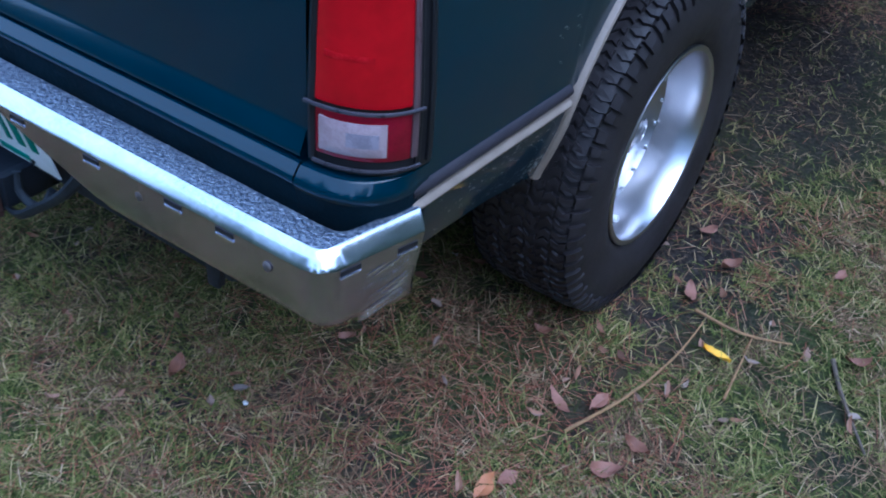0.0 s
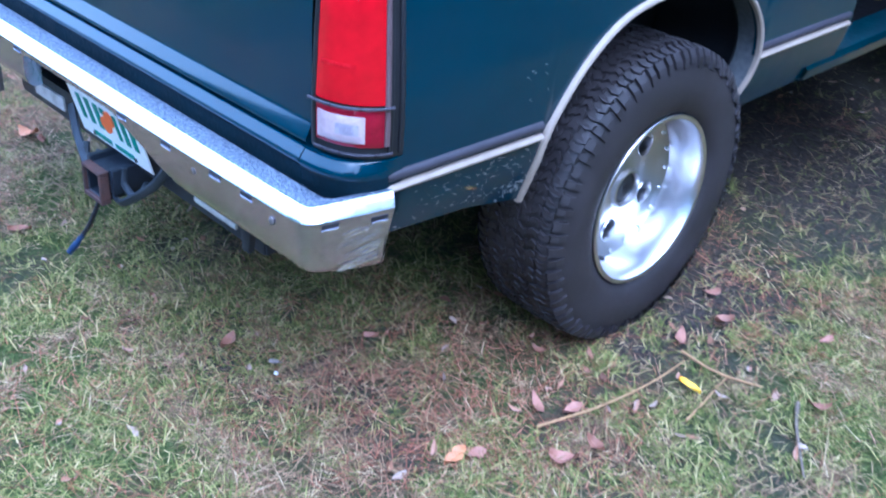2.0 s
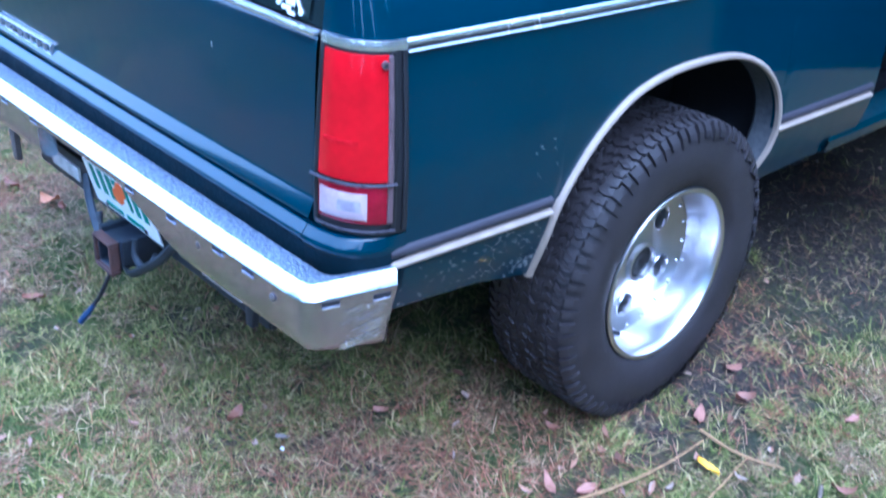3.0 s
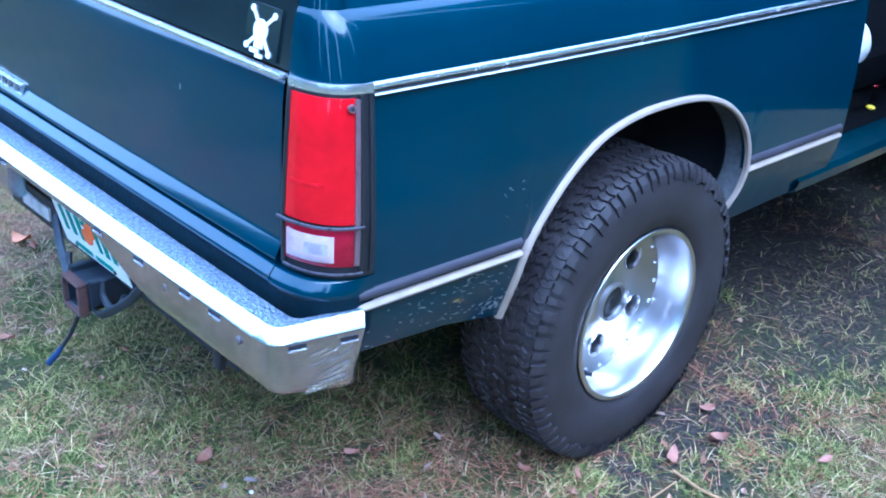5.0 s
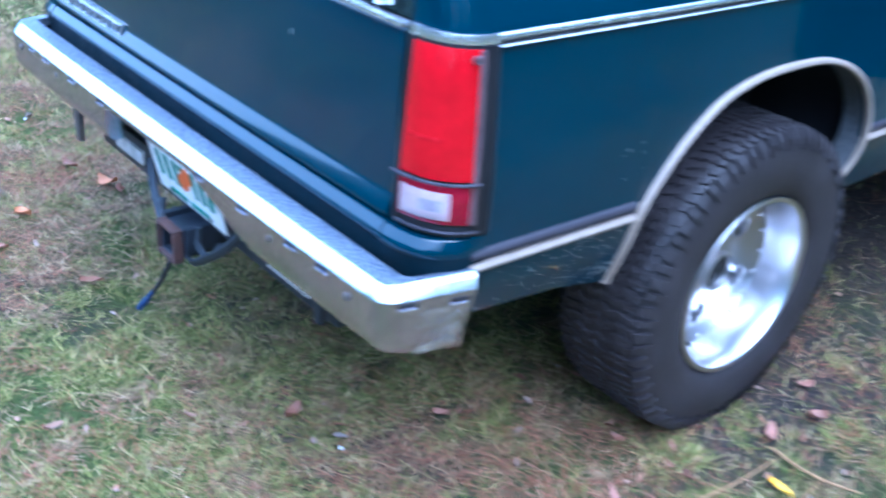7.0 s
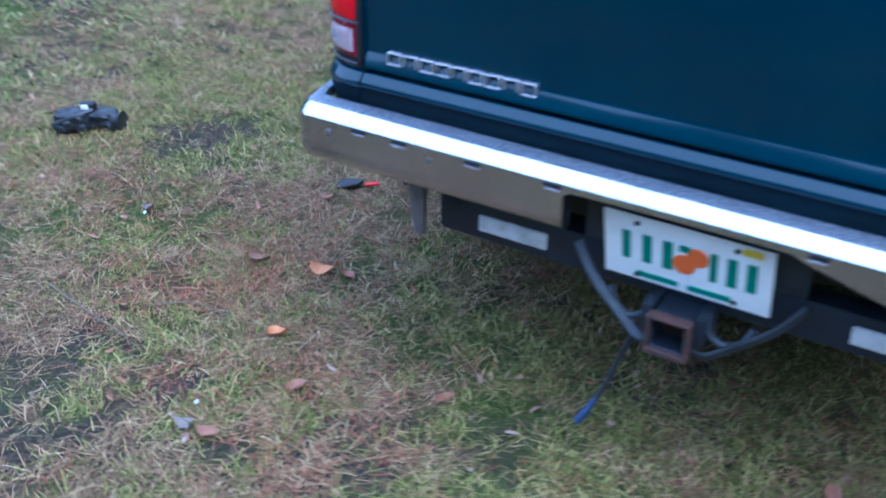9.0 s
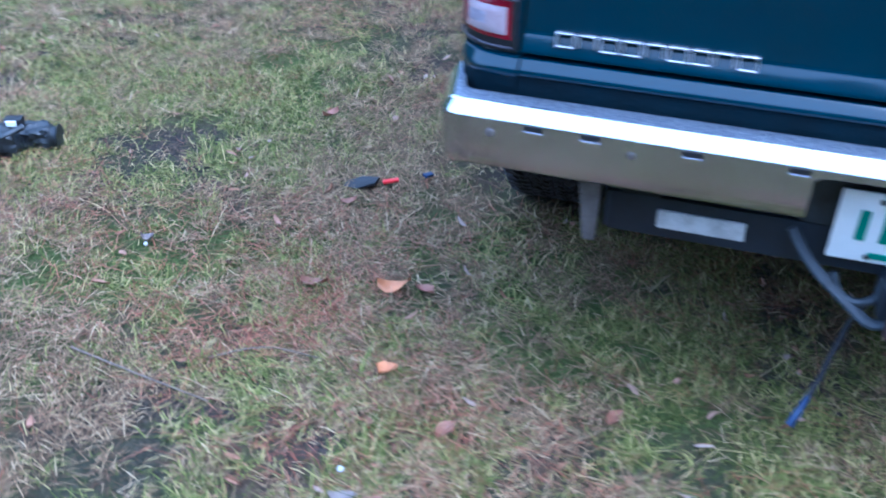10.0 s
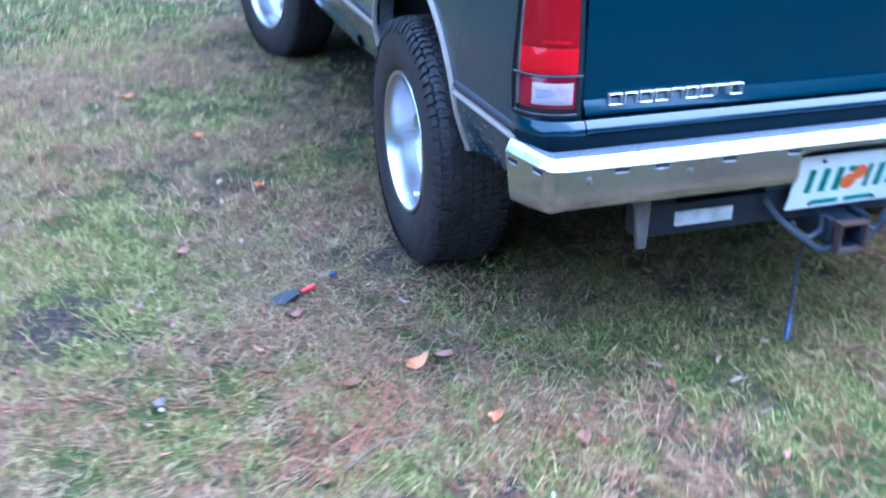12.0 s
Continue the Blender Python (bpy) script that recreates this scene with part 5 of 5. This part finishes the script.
def litter(n, name, label):
    """Many small dead leaves in one mesh."""
    bm = bmesh.new()
    made = 0
    while made < n:
        x, y = rl.uniform(NX0, NX1), rl.uniform(NY0, NY1)
        if rl.random() > 0.35 + 0.8 * vnoise(x, y, 1.6, 17.0) + 0.5 * math.exp(-(((x - 0.95) / 0.4) ** 2 + ((y - 0.6) / 0.5) ** 2)):
            continue
        rows = leaf_rows(rl.uniform(0.012, 0.042), rl.uniform(0.008, 0.018), rl.uniform(-0.3, 0.6), rl.uniform(-0.2, 0.4), 6)
        m = pose(x, y, ground_z(x, y) + rl.uniform(0.008, 0.02), rl.uniform(-25, 25), rl.uniform(-25, 25), rl.uniform(0, 360))
        vs = [[bm.verts.new(m @ Vector(p)) for p in r] for r in rows]
        for i in range(5):
            for j in range(4):
                bm.faces.new([vs[i][j], vs[i + 1][j], vs[i + 1][j + 1], vs[i][j + 1]])
        made += 1
    ob = part(name, bm, LEAF_MAT, None)
    return tagged(ob, label, "leaf litter", kind="stuff")


litter(900, "leaf_litter", "small brown and grey dead leaves scattered over the grass")

LEAF_COLS = {
    "yellow": mat("yellow_leaf", (0.85, 0.50, 0.03), 0.5, var=0.15, scale=40),
    "orange": mat("orange_leaf", (0.42, 0.17, 0.07), 0.6, var=0.2, scale=40),
    "pink": mat("pinkish_leaf", (0.25, 0.115, 0.075), 0.6, var=0.2, scale=40),
    "brown": mat("brown_leaf", (0.19, 0.085, 0.05), 0.6, var=0.3, scale=40),
    "grey": mat("grey_leaf", (0.15, 0.12, 0.105), 0.7, var=0.25, scale=40),
}
WOOD = mat("twig_bark", (0.36, 0.21, 0.09), 0.8, dark=(0.17, 0.10, 0.045), scale=40, bump=0.3)
GREYWOOD = mat("grey_twig_bark", (0.16, 0.12, 0.085), 0.85, dark=(0.07, 0.055, 0.04), scale=40, bump=0.3)


def fallen_leaf(x, y, length, width, turn, col, tilt=8):
    bm = leaf_bm(length, width, rl.uniform(-0.1, 0.6), rl.uniform(0.0, 0.45))
    ob = part("fallen_leaf", bm, LEAF_COLS[col], None)
    ob.matrix_basis = pose(x, y, ground_z(x, y) + 0.016, rl.uniform(-tilt, tilt), rl.uniform(-tilt, tilt), turn)
    return tagged(ob, "%s fallen leaf lying on the grass" % {"yellow": "bright yellow", "orange": "dull orange", "pink": "pinkish brown", "brown": "dark brown", "grey": "pale grey"}[col], "leaf", group="fallen leaves")


for row in ((1.091, 0.870, 0.062, 0.021, -8, "yellow"), (0.915, 0.292, 0.060, 0.032, 80, "orange"), (0.935, 0.335, 0.045, 0.026, 60, "pink"), (0.973, 0.593, 0.055, 0.024, 70, "pink"), (0.911, 0.546, 0.070, 0.022, -20, "pink"), (1.063, 0.453, 0.060, 0.034, 30, "pink"), (1.08, 0.539, 0.055, 0.026, 0, "brown"), (0.79, 0.70, 0.045, 0.02, 20, "brown"), (1.325, 1.025, 0.050, 0.022, 30, "brown"), (0.502, 0.425, 0.035, 0.02, 40, "pink"), (0.313, 0.158, 0.05, 0.03, 100, "brown"), (0.963, 1.009, 0.055, 0.026, 120, "pink"), (-1.003, 0.307, 0.075, 0.042, 20, "orange"), (-0.902, 0.005, 0.045, 0.035, 60, "orange"), (-0.74, -0.12, 0.055, 0.03, 70, "brown"), (-0.853, -0.341, 0.05, 0.03, 0, "grey"), (-0.80, -0.33, 0.06, 0.03, 10, "brown"), (-0.93, 0.316, 0.05, 0.03, -30, "pink"), (-0.45, 0.02, 0.06, 0.025, 60, "brown"), (-1.62, 0.288, 0.04, 0.025, 0, "grey"), (-1.6, 2.85, 0.06, 0.03, 20, "orange"), (-1.25, 0.62, 0.05, 0.03, 0, "brown"), (-1.176, 0.253, 0.06, 0.03, 15, "brown"), (0.443, 0.196, 0.03, 0.016, 60, "grey"), (1.0, 1.15, 0.05, 0.03, 60, "brown"), (0.9, 1.25, 0.045, 0.028, 20, "pink"), (1.2, 1.3, 0.045, 0.022, 70, "pink"), (-1.2, 1.6, 0.06, 0.03, 70, "orange"), (-1.5, 1.1, 0.05, 0.03, 40, "pink"), (-1.35, 2.2, 0.05, 0.03, 40, "orange")):
    fallen_leaf(*row)


def twig(pts, r, material, label):
    P = [(x, y, ground_z(x, y) + z) for x, y, z in pts]
    n = 16
    path = spline(P, n)
    bm = tube_bm(path, [r * (1 - 0.6 * k / n) for k in range(n)], 7)
    return tagged(part("twig", bm, material, None), label, "twig")


twig([(0.955, 0.50, 0.010), (1.007, 0.645, 0.020), (1.03, 0.80, 0.022), (1.03, 0.936, 0.018)], 0.0035, WOOD, "thin tan twig lying across the grass")
twig([(1.00, 0.97, 0.012), (1.08, 0.955, 0.02), (1.135, 0.968, 0.018), (1.20, 1.005, 0.010)], 0.0042, WOOD, "short tan stick beside the tyre")
twig([(1.152, 0.765, 0.010), (1.14, 0.87, 0.018), (1.128, 0.968, 0.020)], 0.003, WOOD, "small tan twig on the grass")
twig([(1.283, 1.01, 0.010), (1.33, 0.92, 0.014), (1.415, 0.80, 0.010)], 0.0055, GREYWOOD, "grey-brown stick on the grass")
twig([(-1.27, -0.06, 0.012), (-1.17, 0.0, 0.018), (-1.05, 0.015, 0.010)], 0.0022, GREYWOOD, "thin twig in the leaf litter")
twig([(-1.55, -0.12, 0.012), (-1.35, -0.16, 0.02), (-1.2, -0.18, 0.012)], 0.003, GREYWOOD, "thin grey twig in the leaf litter")

# bits of litter
bm = box_bm(-0.022, 0.022, -0.007, 0.007, -0.004, 0.004, 0.003)
ob = part("red_wrapper", bm, REDPL, None)
ob.matrix_basis = pose(-1.184, 0.766, ground_z(-1.184, 0.766) + 0.022, 0, -8, 25)
tagged(ob, "small red plastic scrap on the grass", "scrap")
bm = bmesh.new()
shard = [(-0.045, -0.01), (-0.01, -0.028), (0.04, -0.016), (0.05, 0.012), (0.005, 0.026), (-0.035, 0.018)]
top_v = [bm.verts.new((x, y, 0.004 + 0.006 * math.sin(40 * x))) for x, y in shard]
low_v = [bm.verts.new((x, y, 0.0)) for x, y in shard]
bm.faces.new(top_v)
bm.faces.new(low_v[::-1])
for k in range(6):
    bm.faces.new([top_v[k], low_v[k], low_v[(k + 1) % 6], top_v[(k + 1) % 6]])
ob = part("plastic_shard", bm, BLACK, None, smooth=False)
ob.matrix_basis = pose(-1.26, 0.74, ground_z(-1.26, 0.74) + 0.016, 6, -4, 15)
tagged(ob, "dark grey plastic shard beside the red scrap", "scrap")
for k, (x, y) in enumerate(((0.471, 0.176), (-0.846, -0.346), (-0.885, -0.275), (-1.618, 0.268))):
    bm = bmesh.new()
    bmesh.ops.create_icosphere(bm, subdivisions=2, radius=0.0065)
    for v in bm.verts:
        w = 1 + 0.3 * noise.noise(v.co * 90 + Vector((k * 3.0, 0, 0)))
        v.co = Vector((v.co.x * w, v.co.y * 0.7 * w, v.co.z * 0.5 * w))
    ob = part("paper_scrap", bm, DIRTYWHITE, None)
    ob.matrix_basis = pose(x, y, ground_z(x, y) + 0.014, 10, -12, 40 * k)
    tagged(ob, "tiny crumpled white paper scrap in the grass", "scrap", group="paper scraps")
bm = box_bm(-0.014, 0.014, -0.008, 0.008, -0.004, 0.004, 0.002)
ob = part("blue_scrap", bm, BLUEPL, None)
ob.matrix_basis = pose(-1.10, 0.83, ground_z(-1.10, 0.83) + 0.022, 5, 5, 60)
tagged(ob, "tiny blue plastic scrap on the grass", "scrap")


def lump(size, at, seed, material, name, th, rough=0.22):
    """An uneven cast lump: a rounded box with knobs worn into it."""
    bm = bmesh.new()
    bmesh.ops.create_icosphere(bm, subdivisions=4, radius=1)
    for v in bm.verts:
        c = v.co.copy()
        g = max(abs(c.x), abs(c.y), abs(c.z))
        c = c.lerp(c / g, 0.45)
        k = 1 + rough * noise.noise(c * 1.7 + Vector((seed, 0, 0))) + 0.5 * rough * noise.noise(c * 4.5 + Vector((0, seed, 0)))
        v.co = Vector((c.x * size[0] * k + at[0], c.y * size[1] * k + at[1], c.z * size[2] * k + at[2]))
    return part(name, bm, material, th)


def car_part():
    """A greasy engine part lying in the grass."""
    x, y = -2.24, 0.60
    z = ground_z(x, y)
    th = new("engine_part")
    th.matrix_basis = pose(x, y, z, 0, 0, 20)
    tagged(th, "greasy dark engine part lying in the grass", "engine part")
    lump((0.060, 0.055, 0.040), (-0.035, -0.02, 0.040), 1.0, GREASE, "housing", th)
    lump((0.050, 0.040, 0.034), (0.050, 0.030, 0.034), 4.0, GREASE, "cover", th, 0.3)
    lump((0.030, 0.028, 0.026), (-0.09, 0.04, 0.026), 7.0, GREASE, "boss", th, 0.3)
    part("pulley", lathe_bm([(-0.012, 0.0), (-0.012, 0.036), (-0.004, 0.030), (0.004, 0.030), (0.012, 0.036), (0.012, 0.0)], (0.108, 0.02, 0.036), 1, 24), GREASE, th)
    part("bracket", tube_bm(spline([(-0.10, -0.04, 0.02), (-0.06, -0.065, 0.05), (0.0, -0.06, 0.075), (0.04, -0.02, 0.085)], 14), 0.009, 8), GREASE, th)
    part("connector", box_bm(-0.022, 0.028, 0.0, 0.034, 0.070, 0.096, 0.005, 2), BLACK, th)
    part("label_plate", box_bm(-0.014, 0.014, -0.003, 0.001, 0.076, 0.092, 0.001, 1), WHITE, th)


car_part()
